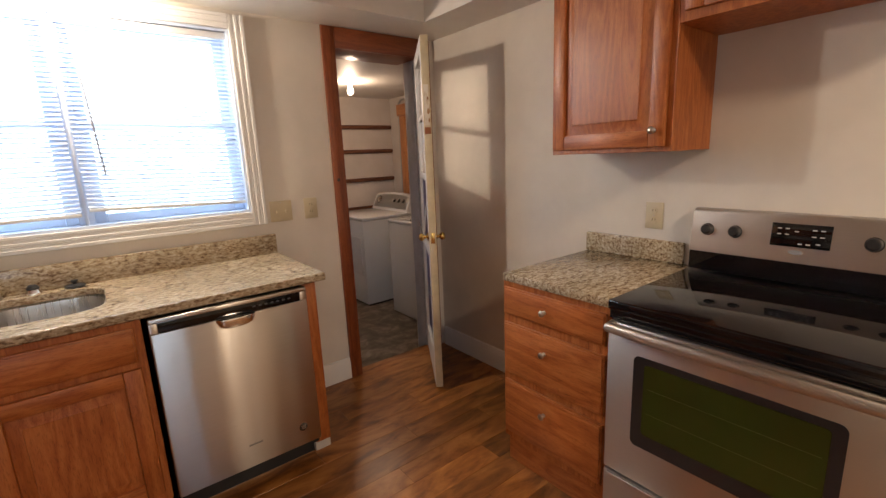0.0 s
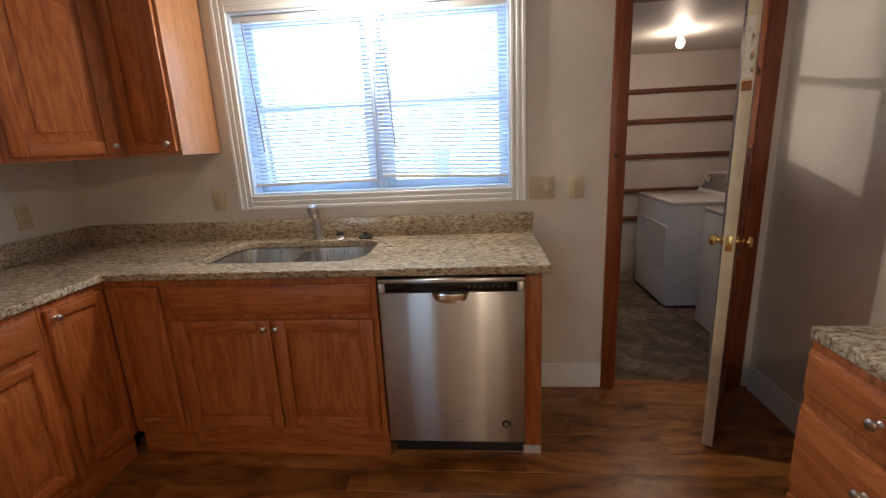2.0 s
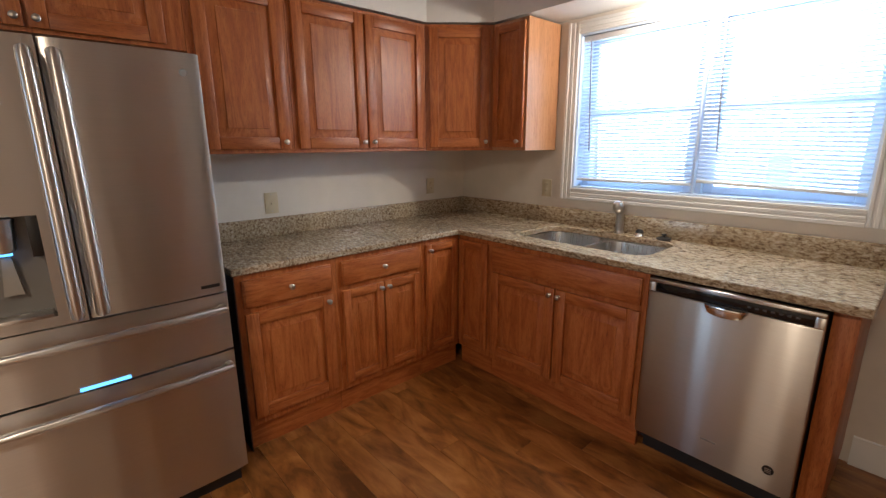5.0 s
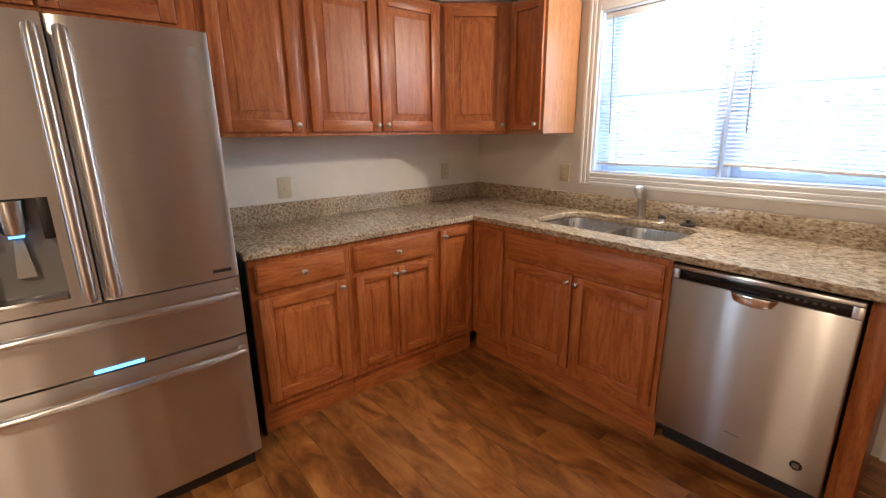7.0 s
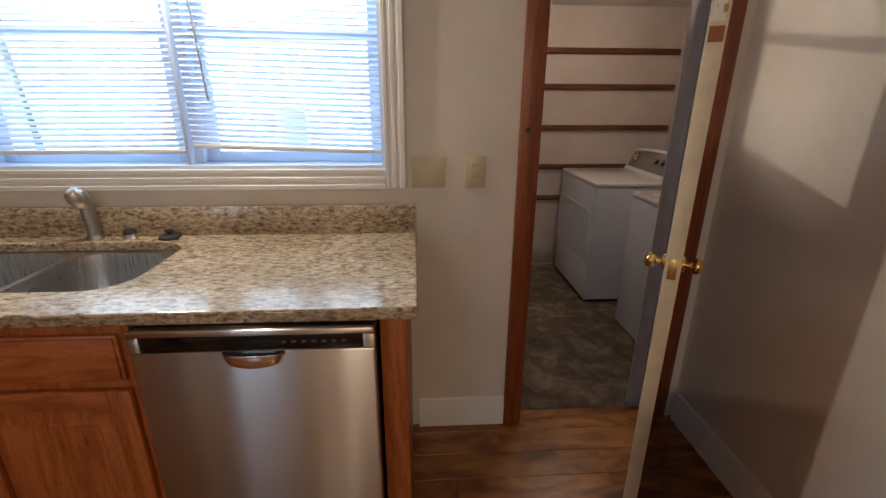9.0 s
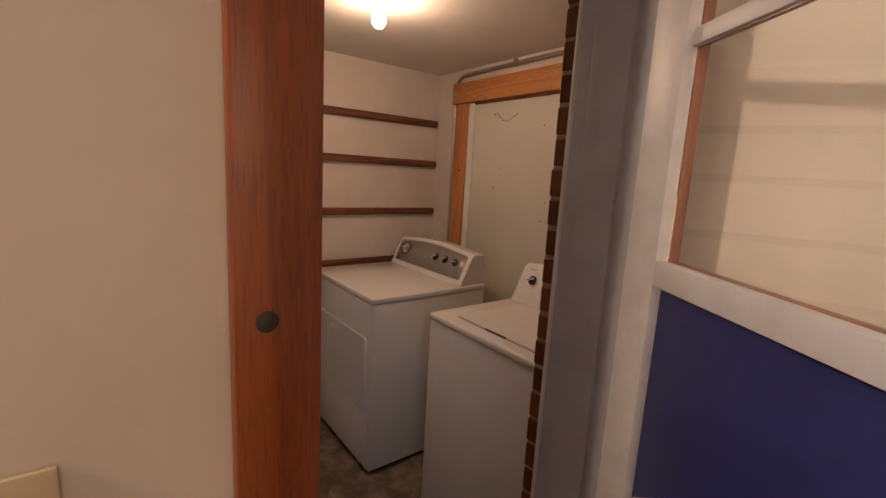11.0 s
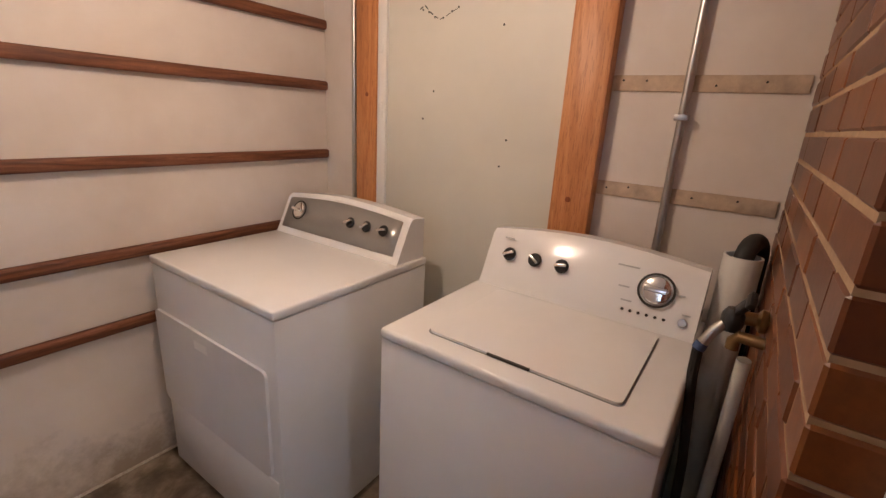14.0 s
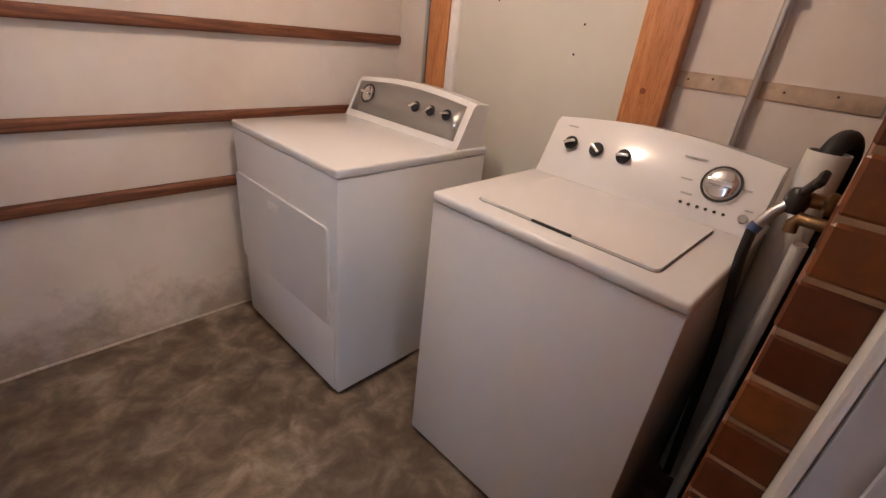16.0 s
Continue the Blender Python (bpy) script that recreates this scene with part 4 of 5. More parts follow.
DL = part("door", fridge_front(0.0, hx - 0.003, 0.872, 1.73, (0.158, 0.332, 0.905, 1.225)), steel, fr)
DR = part("door", fridge_front(hx + 0.003, W, 0.872, 1.73), steel, fr)
handle_upright(hx - 0.030, 0.895, 1.69, DL, 0.0)
handle_upright(hx + 0.034, 0.895, 1.69, DR, 0.0)
part("logo_mark", lathe(bmesh.new(), [(0, 0.001), (0.012, 0.001), (0.013, 0)], pose(W - 0.055, 0.0055, 1.665, 90, 0, 0), 16), grey_print, DR)
part("nameplate", B((W - 0.09, 0.003, 0.898), (W - 0.025, 0.012, 0.91)), black_plastic, DR)
disp = part("dispenser", B((0.1583, 0.055, 0.9053), (0.3317, 0.069, 1.2247)), mat("dispenser_grey", (0.20, 0.195, 0.185), 0.4, 0.3), DL, "recessed grey ice and water dispenser")
part("dispenser_side", B((0.1583, 0.002, 1.10), (0.185, 0.0549, 1.2247), 0.002), black_plastic, disp)
part("dispenser_side", B((0.305, 0.002, 1.10), (0.3317, 0.0549, 1.2247), 0.002), black_plastic, disp)
part("spout", lathe(bmesh.new(), [(0, -0.045), (0.022, -0.045), (0.030, -0.035), (0.034, 0.03), (0.036, 0.055), (0, 0.055)], pose(0.245, 0.012, 1.165), 20), steel, disp)
part("spout_light", B((0.228, 0.0, 1.112), (0.262, 0.03, 1.119)), blue_glow, disp, "glowing blue dispenser light")
part("paddle", prism(bmesh.new(), [(0.222, 0.985), (0.268, 0.985), (0.256, 1.10), (0.234, 1.10)], 1, 0.03, 0.0549), mat("paddle_clear", (0.33, 0.31, 0.28), 0.25), disp)
part("drip_tray", B((0.165, -0.004, 0.9054), (0.325, 0.0549, 0.918), 0.003), steel, disp)
ctl = part("control_panel", B((0.075, -0.002, 0.895), (0.1575, -0.0002, 1.235), 0.001), mat("control_grey", (0.27, 0.27, 0.26), 0.25, 0.6), DL, "grey touch panel with blue marks")
for z, w in ((1.165, 0.010), (1.105, 0.016), (1.072, 0.016), (1.02, 0.012), (0.95, 0.008)):
    part("display_mark", B((0.098, -0.0026, z), (0.098 + w, -0.0021, z + 0.009)), blue_glow, ctl, "small glowing blue icon")
D1 = part("drawer", fridge_front(0.0, W, 0.632, 0.866), steel, fr)
handle_level(0.05, W - 0.03, 0.815, D1)
D2 = part("drawer", fridge_front(0.0, W, 0.085, 0.624), steel, fr)
handle_level(0.05, W - 0.03, 0.575, D2)
part("glow_strip", B((0.345, -0.0015, 0.633), (0.485, -0.0002, 0.6445)), blue_glow, D1, "glowing blue lamp strip")

# ---- range ----
RY1 = 0.812
rg = thing("range", pose(1.51, RY1, 0, 0, 0, -90), "stainless electric range with black glass cooktop", "range")
part("body", B((0, 0.03, 0.03), (0.76, 0.645, 0.885)), mat("range_side", (0.05, 0.05, 0.05), 0.4), rg)
ck = part("cooktop", B((-0.002, -0.012, 0.886), (0.762, 0.58, 0.918), 0.007), black_glass, rg, "black glass cooktop")
part("front_band", B((0, 0.0, 0.852), (0.76, 0.029, 0.8855), 0.003), black_glass, rg)
ov = part("oven_door", B((0.003, -0.012, 0.30), (0.757, 0.029, 0.848), 0.008), range_steel, rg, "stainless oven door with window")
n = 12
pts = [(0.02, -0.01, 0.836)] + [(0.02 + 0.72 * i / n, -0.040 - 0.012 * math.sin(math.pi * i / n), 0.836) for i in range(n + 1)] + [(0.74, -0.01, 0.836)]
part("handle", tube(bmesh.new(), pts, 0.017, 12), range_steel, ov, "tubular steel handle")
part("window_frame", prism(bmesh.new(), rounded(0.098, 0.617, 0.440, 0.757, 0.02), 1, -0.014, -0.0122), black_plastic, ov)
part("oven_glass", prism(bmesh.new(), rounded(0.134, 0.588, 0.492, 0.735, 0.012), 1, -0.0155, -0.0142), mat("oven_window", (0.026, 0.038, 0.006), 0.08), ov, "dark greenish oven glass")
for z in (0.57, 0.655):
    part("rack_line", B((0.145, -0.0159, z), (0.578, -0.0157, z + 0.0008)), mat("rack_grey", (0.09, 0.11, 0.04), 0.3), ov)
part("storage_drawer", B((0.003, -0.010, 0.06), (0.757, 0.029, 0.292), 0.008), range_steel, rg)
part("drawer_lip", B((0.02, -0.022, 0.283), (0.74, -0.0102, 0.2915), 0.003), range_steel, rg)
bg = part("backguard", prism(bmesh.new(), [(0.57, 0.9185), (0.645, 0.9185), (0.645, 1.145), (0.625, 1.158), (0.60, 1.155), (0.589, 1.14), (0.571, 1.0), (0.568, 0.985)], 0, 0.0, 0.76), range_steel, rg, "stainless control backguard")
part("black_riser", B((0.004, 0.563, 0.919), (0.756, 0.5685, 0.992)), black_glass, bg)
bgm = pose(0, 0.5795, 1.065, -7.5, 0, 0)
bm = B((0.266, -0.003, -0.020), (0.432, -0.0003, 0.060), 0.001)
bmesh.ops.transform(bm, matrix=bgm, verts=bm.verts)
ds = part("display", bm, black_glass, bg, "black clock and oven display")
for x, z in ((0.32, 0.022), (0.345, 0.022), (0.32, 0.002), (0.345, 0.002), (0.375, 0.014), (0.43, 0.022), (0.455, 0.022), (0.43, 0.0), (0.455, 0.0), (0.39, -0.028), (0.415, -0.028), (0.445, -0.024)):
    x, z = (x - 0.30) * 0.88 + 0.266, z + 0.018
    bm = B((x, -0.0034, z), (x + 0.012, -0.0031, z + 0.004))
    bmesh.ops.transform(bm, matrix=bgm, verts=bm.verts)
    part("key_mark", bm, pale_print, ds)
for x in (0.058, 0.153, 0.534, 0.630):
    part("control_knob", lathe(bmesh.new(), [(0, 0.026), (0.014, 0.026), (0.018, 0.022), (0.021, 0.004), (0.0235, 0.002), (0.0235, 0), (0, 0)], bgm @ pose(x, 0, 0.014, 90, 0, 0), 20), black_plastic, bg, "black control knob")
part("nameplate", lathe(bmesh.new(), [(0, 0.001), (0.02, 0.001), (0.021, 0)], bgm @ pose(0.341, 0, -0.038, 90, 0, 0) @ Matrix.Diagonal((1, 0.4, 1, 1)), 20), grey_print, bg)

# ---- light over the sink and room light ----
sl = thing("sink_light", pose(0.215, 2.42, SOF), "small bare-bulb light under the soffit above the sink", "lamp")
part("canopy", lathe(bmesh.new(), [(0, -0.012), (0.03, -0.012), (0.05, -0.004), (0.052, -0.0005), (0, -0.0005)]), trim_white, sl)
cl = thing("ceiling_light", pose(1.1, -1.05, CEIL), "flush white ceiling light", "lamp")
part("canopy", lathe(bmesh.new(), [(0, -0.035), (0.17, -0.035), (0.18, -0.02), (0.18, -0.0005), (0, -0.0005)], segs=32), trim_white, cl)

# ---- laundry: rails, battens, side door, conduits, lamp ----
for z in (1.755, 1.484, 1.160, 0.834, 0.562):
    bm = B((LW + 0.01, LN - 0.034, z - 0.022), (LE - 0.01, LN - 0.0005, z + 0.022), 0.013, 4)
    solid("wall_rail", bm, rail_wood, "brown timber rail fixed along the laundry wall", "rail", "", "laundry wall rails")
for z in (1.788, 1.507, 1.171):
    bm = B((LE - 0.007, BY + 0.012, z - 0.024), (LE - 0.0005, 3.347, z + 0.024), 0.003)
    bt = solid("wall_batten", bm, batten_paint, "bare wooden batten on the laundry wall", "batten", "", "laundry battens")
    for y in (2.93, 3.05, 3.24, 3.31):
        part("nail_hole", lathe(bmesh.new(), [(0, 0.0006), (0.003, 0.0005), (0.0035, 0)], pose(LE - 0.0071, y, z + random.uniform(-0.012, 0.012), 0, -90, 0), 8), slot_dark, bt)

sd = thing("door_2", pose(0, 0, 0), "blocked-up side door, cream panel in orange pine casing", "door", kind="structure")
part("panel", B((LE - 0.022, 3.484, LZ), (LE - 0.0005, 4.30, 1.85)), panel_cream, sd, "flat cream door panel with nail holes")
part("casing_board", B((LE - 0.06, 3.343, LZ), (LE - 0.0005, 3.482, 1.862), 0.003), pine_orange, sd)
part("casing_board", B((LE - 0.045, 4.352, LZ), (LE - 0.0005, 4.472, 1.862), 0.003), pine_orange, sd)
part("head_board", B((LE - 0.066, 3.333, 1.8625), (LE - 0.0005, 4.488, 1.985), 0.003), pine_orange_h, sd)
part("stop", B((LE - 0.036, 4.301, LZ), (LE - 0.0005, 4.351, 1.861), 0.003), trim_white, sd)
part("stop", B((LE - 0.034, 3.484, 1.8505), (LE - 0.0225, 4.30, 1.8615)), rail_wood, sd)
for y, z in ((3.75, 1.70), (4.05, 1.47), (4.1, 1.36), (3.7, 1.30), (3.72, 1.20), (4.12, 1.775), (4.09, 1.765), (4.06, 1.745), (4.02, 1.74), (3.98, 1.76), (3.95, 1.772)):
    part("nail_hole", lathe(bmesh.new(), [(0, 0.0006), (0.004, 0.0005), (0.0045, 0)], pose(LE - 0.0221, y, z, 0, -90, 0), 8), slot_dark, sd)
mark_points = [(4.135, 1.778), (4.110, 1.790), (4.085, 1.765), (4.060, 1.748), (4.035, 1.735), (4.005, 1.745), (3.975, 1.760), (3.945, 1.772)]
for k, (p, q) in enumerate(zip(mark_points, mark_points[1:])):
    a, b = Vector((LE - 0.0225, *p)), Vector((LE - 0.0225, *q))
    part("scratch", tube(bmesh.new(), [a, a.lerp(b, 0.62)], 0.0022 if k < 3 else 0.0015, 5), slot_dark, sd)
for x, y, z in ((LE - 0.0452, 4.405, 1.45), (LE - 0.0452, 4.385, 0.95), (LE - 0.0602, 3.42, 1.12)):
    part("knot", lathe(bmesh.new(), [(0, 0.0006), (0.007, 0.0005), (0.010, 0)], pose(x, y, z, 0, -90, 0), 12), pine_dark, sd, "dark knot in the timber")
for z in (1.35, 1.62):
    part("hinge", B((LE - 0.040, 4.318, z), (LE - 0.0361, 4.342, z + 0.07), 0.001), trim_white, sd)

cd = thing("conduit", pose(0, 0, 0), "galvanised conduit bent round the side door casing", "conduit")
CX = LE - 0.016
pts = [(CX, 4.515, 0.2), (CX, 4.515, 1.93)] + arc((CX, 4.43, 1.955), 0.085, 0, 90, 8, (0, 1, 0), (0, 0, 1)) + [(CX, 4.2, 2.043), (CX, 2.86, 2.056)]
part("pipe", tube(bmesh.new(), pts, 0.0115, 12), conduit_metal, cd)
for y in (4.0, 3.2):
    part("clip", B((CX - 0.014, y - 0.008, 2.03), (LE - 0.0005, y + 0.008, 2.072), 0.002), conduit_metal, cd)
cd = thing("conduit", pose(0, 0, 0), "galvanised conduit running down behind the washer", "conduit")
pts = [(CX - 0.006, BY, 1.93), (CX - 0.006, 2.98, 1.93)] + arc((CX - 0.006, 2.99, 1.80), 0.13, 90, 0, 10, (0, 1, 0), (0, 0, 1)) + [(CX - 0.006, 3.12, 0.5)]
part("pipe", tube(bmesh.new(), pts, 0.0125, 12), conduit_metal, cd)
part("clip", B((CX - 0.024, 3.10, 1.40), (LE - 0.0125, 3.14, 1.418), 0.002), conduit_metal, cd)

ll = thing("bulb_light", pose(2.17, 3.80, LC), "bare bulb in a white porcelain ceiling holder", "lamp")
part("holder", lathe(bmesh.new(), [(0, -0.001), (0.055, -0.001), (0.056, -0.008), (0.036, -0.014), (0.026, -0.026), (0, -0.026)]), trim_white, ll)
b = part("bulb", lathe(bmesh.new(), [(0.013, -0.0262), (0.014, -0.038), (0.023, -0.060), (0.029, -0.082), (0.026, -0.100), (0.015, -0.113), (0, -0.117)]), bulb_glow, ll, "lit clear bulb")
b.visible_shadow = False

# ---- dryer ----
def console(bm, w, x0, xt, zb, h, sl):
    """A slanted control console with a bowed top edge across local y."""
    n = 12
    rows = []
    for i in range(n + 1):
        f = i / n
        y = w * f
        top = h * (0.86 + 0.14 * math.sin(math.pi * f))
        rows.append([bm.verts.new(p) for p in ((x0, y, zb), (x0 + sl * 0.15, y, zb + 0.02), (x0 + sl, y, zb + top * 0.92), (x0 + sl + 0.02, y, zb + top), (xt, y, zb + top * 0.97), (xt, y, zb))])
    for a, b in zip(rows, rows[1:]):
        for k in range(6):
            bm.faces.new([a[k], a[(k + 1) % 6], b[(k + 1) % 6], b[k]])
    bm.faces.new(rows[0]), bm.faces.new(rows[-1][::-1])
    bmesh.ops.recalc_face_normals(bm, faces=bm.faces)
    return bm


DIAL = [(0, 0.022), (0.008, 0.022), (0.0105, 0.019), (0.011, 0.004), (0.016, 0.003), (0.0165, 0), (0, 0)]
def dial(parent, x, y, z, tilt, s, name="dial", label="chrome rimmed dial"):
    m = pose(x, y, z, 0, -90 + tilt, 0) @ Matrix.Diagonal((s, s, 1, 1))
    if s > 1.5:
        part("dial_ring", lathe(bmesh.new(), [(0.0215, 0.0012), (0.0245, 0.0012), (0.0248, 0)], m, 28), slot_dark, parent)
    k = part(name, lathe(bmesh.new(), [(0, 0.006), (0.016, 0.006), (0.019, 0.003), (0.0195, 0), (0, 0)], m, 24), chrome if s > 1.5 else black_plastic, parent, label if s > 1.5 else "dark dial with chrome grip")
    bm = B((-0.004, -0.016, 0.0062), (0.004, 0.016, 0.024), 0.003)
    bmesh.ops.transform(bm, matrix=m @ pose(0, 0, 0, 0, 0, random.uniform(-40, 40)), verts=bm.verts)
    part("grip", bm, chrome, k)
    return k


dz0 = LZ
dr = thing("dryer", pose(2.237, 3.908, dz0), "white front-loading clothes dryer with grey control panel", "dryer")
DWd, DDp, DHt = 0.74, 0.70, 0.908
part("body", B((0.004, 0, 0.022), (DDp, DWd, DHt - 0.032), 0.006), enamel, dr)
part("top", B((0, -0.002, DHt - 0.031), (DDp + 0.002, DWd + 0.002, DHt), 0.008, 3), enamel, dr)
# black block painting the shade in the gap below the dryer
part("base_gap_shade", B((0.03, 0.02, 0), (DDp - 0.02, DWd - 0.02, 0.0218)), black_plastic, dr)
dd = part("door", prism(bmesh.new(), rounded(0.048, 0.735, 0.318, 0.70, 0.02), 0, -0.006, 0.0035), enamel, dr)
part("lower_panel", B((-0.001, 0.02, 0.03), (0.0035, 0.72, 0.31), 0.001), enamel, dr)
part("handle", B((-0.008, 0.375, 0.635), (-0.0062, 0.455, 0.665), 0.0008), trim_white, dd, "white recessed door pull")
cs = part("console", console(bmesh.new(), DWd - 0.02, 0.530, DDp - 0.01, DHt, 0.190, 0.075), enamel, dr)
cs.location.y = 0.01
bm = bmesh.new()
n = 12
rows = []
for i in range(n + 1):
    f = 0.045 + 0.925 * i / n
    top = 0.190 * (0.86 + 0.14 * math.sin(math.pi * f))
    a, b = Vector((0.530 + 0.0113, 0, DHt + 0.02)), Vector((0.530 + 0.075, 0, DHt + top * 0.92))
    u = (b - a).normalized()
    nrm = Vector((-u.z, 0, u.x)) * 0.0012
    p, q = a + u * 0.006 + nrm, b - u * 0.004 + nrm
    rows.append([bm.verts.new((p.x, (DWd - 0.02) * f, p.z)), bm.verts.new((q.x, (DWd - 0.02) * f, q.z))])
for a, b in zip(rows, rows[1:]):
    bm.faces.new([a[0], a[1], b[1], b[0]])
fp = part("control_face", bm, mat("control_face_grey", (0.36, 0.35, 0.33), 0.3, 0.5), cs, "satin grey control face")
md = fp.modifiers.new("thick", "SOLIDIFY")
md.thickness = 0.001
TL = 25
dial(cs, 0.5705, 0.605, DHt + 0.108, TL, 1.75)
for y in (0.105, 0.195, 0.285):
    dial(cs, 0.5705, y, DHt + 0.108, TL, 1.15)

# ---- washer ----
ws = thing("washing_machine", pose(2.350, 2.936, LZ, 0, 0, -0.5), "white top-loading washing machine with closed lid", "washer")
WW, WDp, WH = 0.685, 0.66, 0.915
part("body", B((0.004, 0.002, 0.015), (WDp, WW - 0.002, WH - 0.031), 0.006), enamel, ws)
# shadow gap round the washer's feet, put in as a black block
part("base_gap_shade", B((0.03, 0.03, 0), (WDp - 0.03, WW - 0.03, 0.0148)), black_plastic, ws, "black block for the shaded gap under the cabinet")
part("top", B((0, 0, WH - 0.030), (WDp + 0.002, WW, WH), 0.010, 3), enamel, ws)
part("lid_gap", prism(bmesh.new(), rounded(0.062, 0.450, 0.088, 0.580, 0.02), 2, WH + 0.0002, WH + 0.0012), grey_print, ws)
part("lid", prism(bmesh.new(), rounded(0.066, 0.446, 0.092, 0.576, 0.018), 2, WH + 0.0003, WH + 0.007), enamel, ws, "closed white lid")
part("lid_pull", B((0.0605, 0.29, WH + 0.0013), (0.0675, 0.40, WH + 0.0078), 0.002), slot_dark, ws, "dark finger slot in lid")
cs = part("console", console(bmesh.new(), WW - 0.03, 0.475, WDp - 0.02, WH, 0.20, 0.080), enamel, ws)
cs.location.y = 0.015
for y in (0.57, 0.48, 0.39):
    dial(cs, 0.5175, y, WH + 0.108, TL, 1.15)
dial(cs, 0.5165, 0.115, WH + 0.105, TL, 2.0)
def on_face(u, h):
    return pose(0.475 + 0.012 + (h - 0.02) * 0.42 - 0.0022, u, WH + h, 0, -90 + 22, 0)


for y, h, w in ((0.585, 0.155, 0.035), (0.20, 0.150, 0.06), (0.055, 0.105, 0.025), (0.20, 0.095, 0.03), (0.03, 0.06, 0.02), (0.185, 0.06, 0.03)):
    bm = B((-0.0022, -w / 2, 0), (0.0022, w / 2, 0.0006))
    bmesh.ops.transform(bm, matrix=on_face(y, h), verts=bm.verts)
    part("printed_line", bm, pale_print, cs)
for i in range(6):
    part("indicator", lathe(bmesh.new(), [(0, 0.001), (0.004, 0.001), (0.0045, 0)], on_face(0.19 - i * 0.022, 0.036), 8), slot_dark, cs)
part("start_button", lathe(bmesh.new(), [(0, 0.004), (0.011, 0.0035), (0.012, 0)], on_face(0.035, 0.040), 16), nickel, cs, "round start button")

# ---- standpipe, tap and hoses between washer and bricks ----
sp = thing("standpipe", pose(2.96, 2.885, LZ), "white plastic drain standpipe beside the brick wall", "pipe")
bm = bmesh.new()
lathe(bm, [(0.046, 0), (0.046, 1.14), (0.041, 1.14), (0.041, 1.0), (0, 1.0)], segs=24)
part("pipe", bm, pvc, sp)
part("drain_hose", tube(bmesh.new(), [(0.0, 0.005, 1.02), (0.0, 0.0, 1.10)] + arc((0.055, -0.018, 1.115), 0.055, 180, 0, 12, (1, -0.33, 0), (0, 0, 1)) + [(0.115, -0.038, 1.0), (0.12, -0.038, 0.3)], 0.024, 14), rubber, sp, "black drain hose hooked into the pipe")
tp = thing("water_tap", pose(2.62, BY, 1.0), "tarnished brass laundry tap with black lever on the bricks", "tap")
old_brass = mat("tarnished_brass", (0.30, 0.185, 0.085), 0.42, 0.9)
part("stub", tube(bmesh.new(), [(0.012, 0.0, 0.012), (0.010, 0.05, 0.012)], 0.0145, 14), old_brass, tp)
part("stub", tube(bmesh.new(), [(-0.02, 0.0, -0.022), (-0.016, 0.045, -0.022), (-0.014, 0.052, -0.034), (-0.014, 0.052, -0.052)], 0.0125, 14), old_brass, tp)
part("collar", lathe(bmesh.new(), [(0.022, 0), (0.024, 0.004), (0.024, 0.012), (0.015, 0.018)], pose(0.012, 0.004, 0.012, -90, 0, 0), 12), old_brass, tp)
part("valve_body", lathe(bmesh.new(), [(0, -0.028), (0.017, -0.026), (0.022, -0.008), (0.021, 0.010), (0.014, 0.022), (0, 0.026)], pose(0.0, 0.062, 0.008), 16), black_plastic, tp)
lever = bmesh.new()
box(lever, (-0.013, -0.007, 0), (0.013, 0.007, 0.055), 0.005)
box(lever, (-0.019, -0.008, 0.044), (0.019, 0.008, 0.064), 0.006)
bmesh.ops.transform(lever, matrix=pose(0.0, 0.062, 0.018, 24, -30, 0), verts=lever.verts)
part("lever", lever, black_plastic, tp, "black lever handle")
part("nozzle", tube(bmesh.new(), [(-0.004, 0.07, 0.0), (-0.012, 0.088, -0.022), (-0.020, 0.104, -0.055)], 0.011, 12), conduit_metal, tp, "grey hose coupling")
part("band", tube(bmesh.new(), [(-0.020, 0.104, -0.055), (-0.023, 0.109, -0.070)], 0.013, 12), mat("blue_band", (0.06, 0.10, 0.22), 0.5), tp, "blue hose band")
part("hose", tube(bmesh.new(), [(-0.023, 0.109, -0.070), (-0.020, 0.108, -0.13), (0.04, 0.085, -0.4), (0.12, 0.065, -0.9)], 0.011, 10), rubber, tp, "black supply hose")
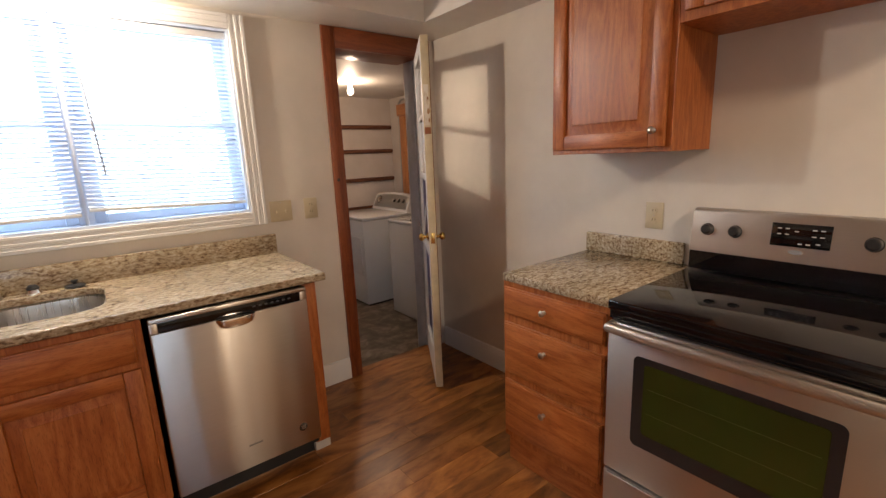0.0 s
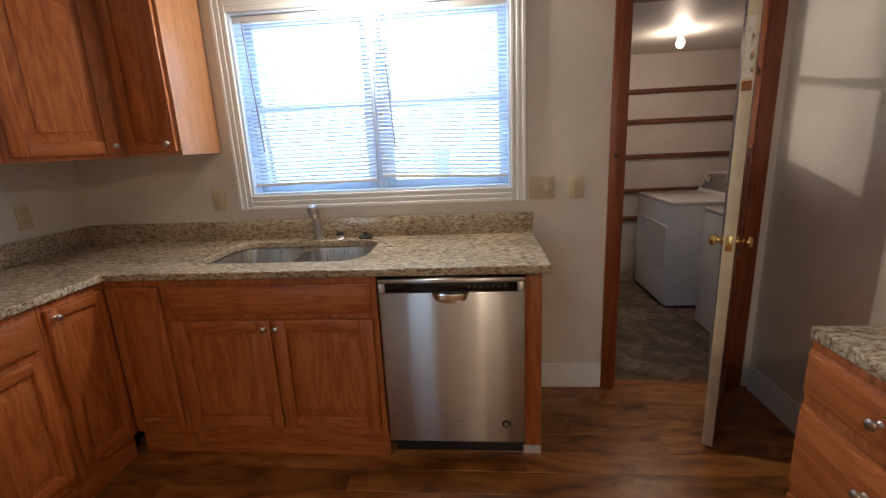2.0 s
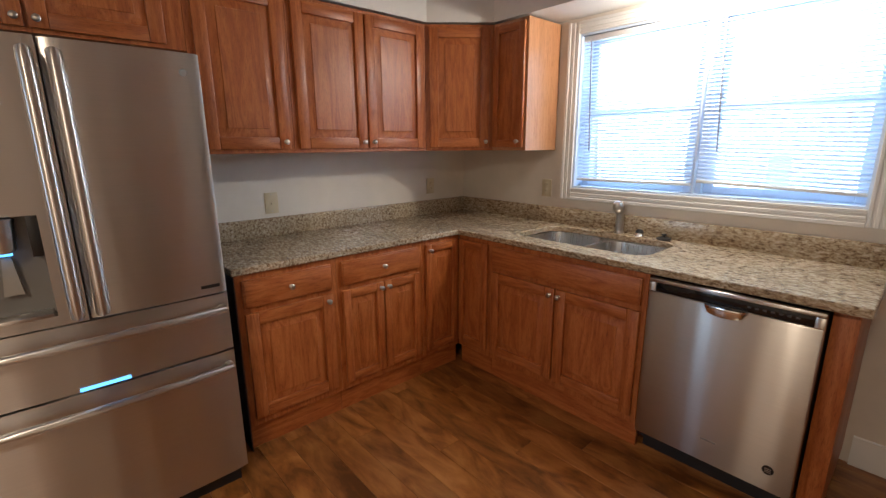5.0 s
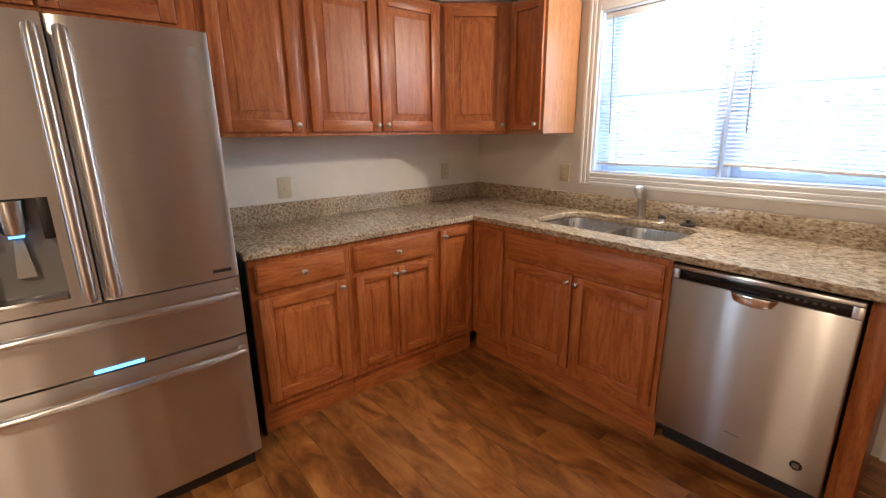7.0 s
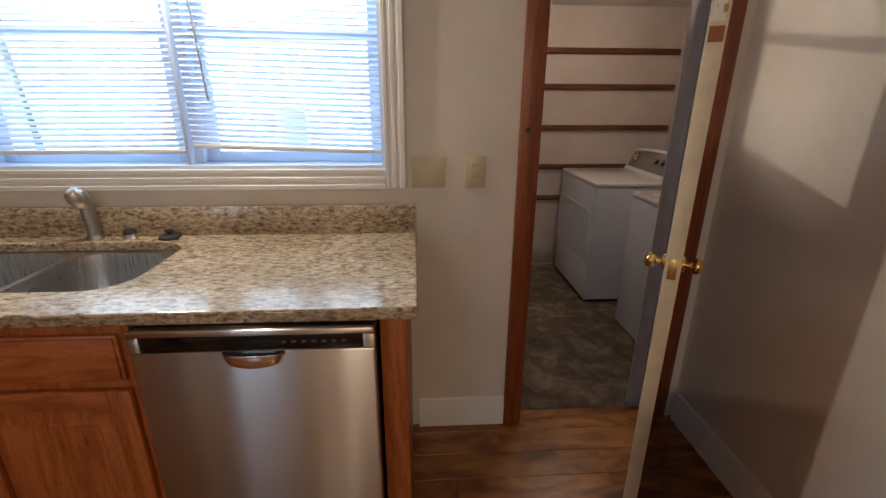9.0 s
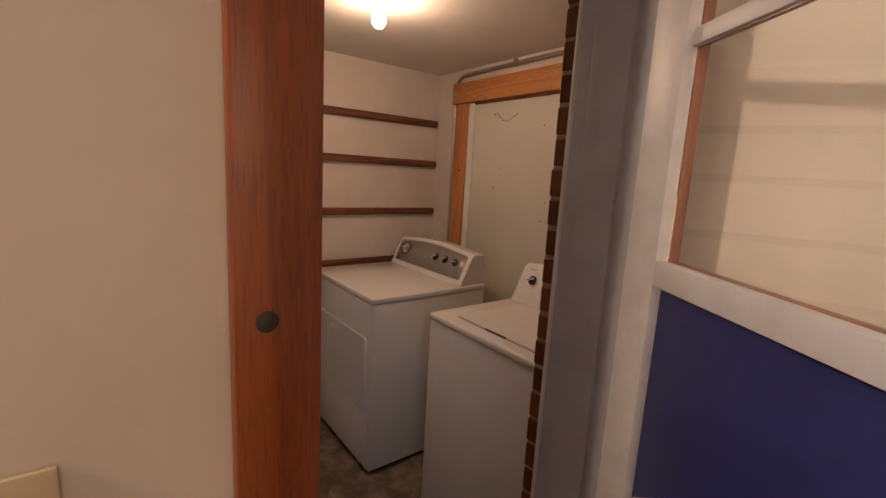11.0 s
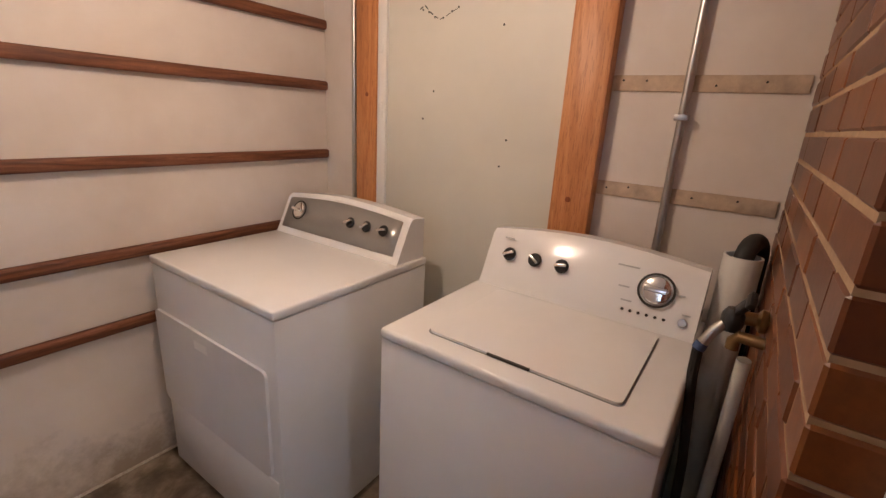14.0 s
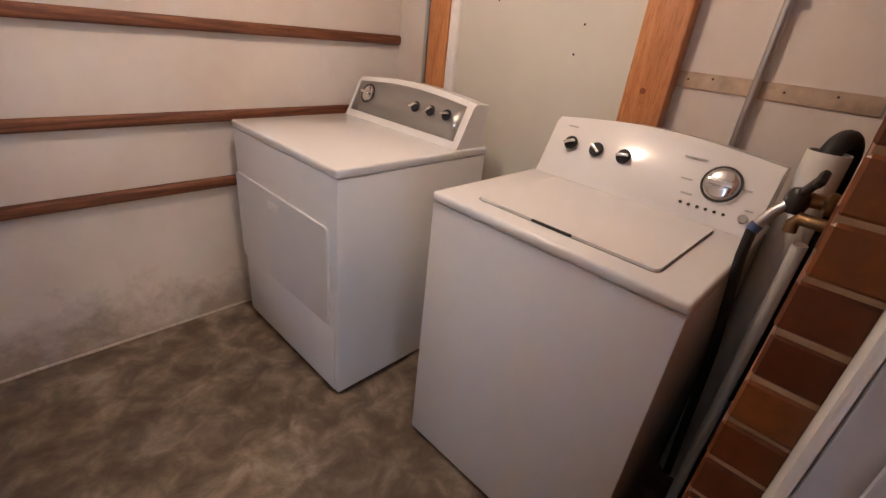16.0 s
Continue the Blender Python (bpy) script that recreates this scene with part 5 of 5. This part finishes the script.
wp = thing("supply_pipe", pose(2.60, 2.845, LZ), "white supply pipe up the brick wall", "pipe")
part("pipe", tube(bmesh.new(), [(0.14, 0.0, 0), (0.07, 0.0, 0.5), (0.02, 0.0, 1.0)], 0.014, 12), pvc, wp)

# ---- planks of the kitchen floor ----
PW = 0.127
plank_meshes = {}
def plank_mesh(L):
    key = round(L, 3)
    if key not in plank_meshes:
        bm = bmesh.new()
        g = 0.0007
        prism(bm, [(g, -0.010), (g, -0.0008), (g + 0.0006, 0), (PW - g - 0.0006, 0), (PW - g, -0.0008), (PW - g, -0.010)], 0, 0.0006, L - 0.0006)
        plank_meshes[key] = mesh_of("plank", bm, planks_mat, False)
    return plank_meshes[key]


y, row = NY + 0.07 - PW, 0
while y > SY:
    x = WX - [0.0, 0.75, 0.35, 0.95, 0.55][row % 5] + 0.0
    while x < EX:
        a, b = max(x, WX), min(x + 1.2, EX)
        if b - a > 0.05:
            p = new("plank", plank_mesh(b - a))
            p.parent = floor
            p.location = (a, y, 0)
        x += 1.2
    y -= PW
    row += 1

# ---- bricks of the laundry's south wall and its reveal ----
bw = solid("wall_brick", B((RX + 0.004, BY - 0.094, LZ), (LE, BY - 0.0025, LC)), mortar, "red brick laundry wall with pale mortar joints", "wall", "structure")
brick_meshes = {}
def brick_mesh(L, h):
    key = (round(L, 3), h)
    if key not in brick_meshes:
        brick_meshes[key] = mesh_of("brick", B((0, -0.088, 0), (L, 0, h), 0.004, 1), brick_mat, False)
    return brick_meshes[key]


brick_rng = random.Random(11)
z, h, course = LZ + 0.001, 0.0403, 0
while z < LC - 0.04:
    x = RX + brick_rng.uniform(-0.0015, 0.0015)
    first = 0.19 if course % 2 == 0 else 0.09
    while x < LE - 0.02:
        L = min(first, LE - 0.001 - x)
        if L > 0.02:
            k = new("brick", brick_mesh(L, h))
            k.parent = bw
            k.location = (x, BY + brick_rng.uniform(-0.0015, 0.002), z)
        x += L + 0.0065
        first = 0.19
    z += h + 0.0066
    h, course = 0.0606, course + 1
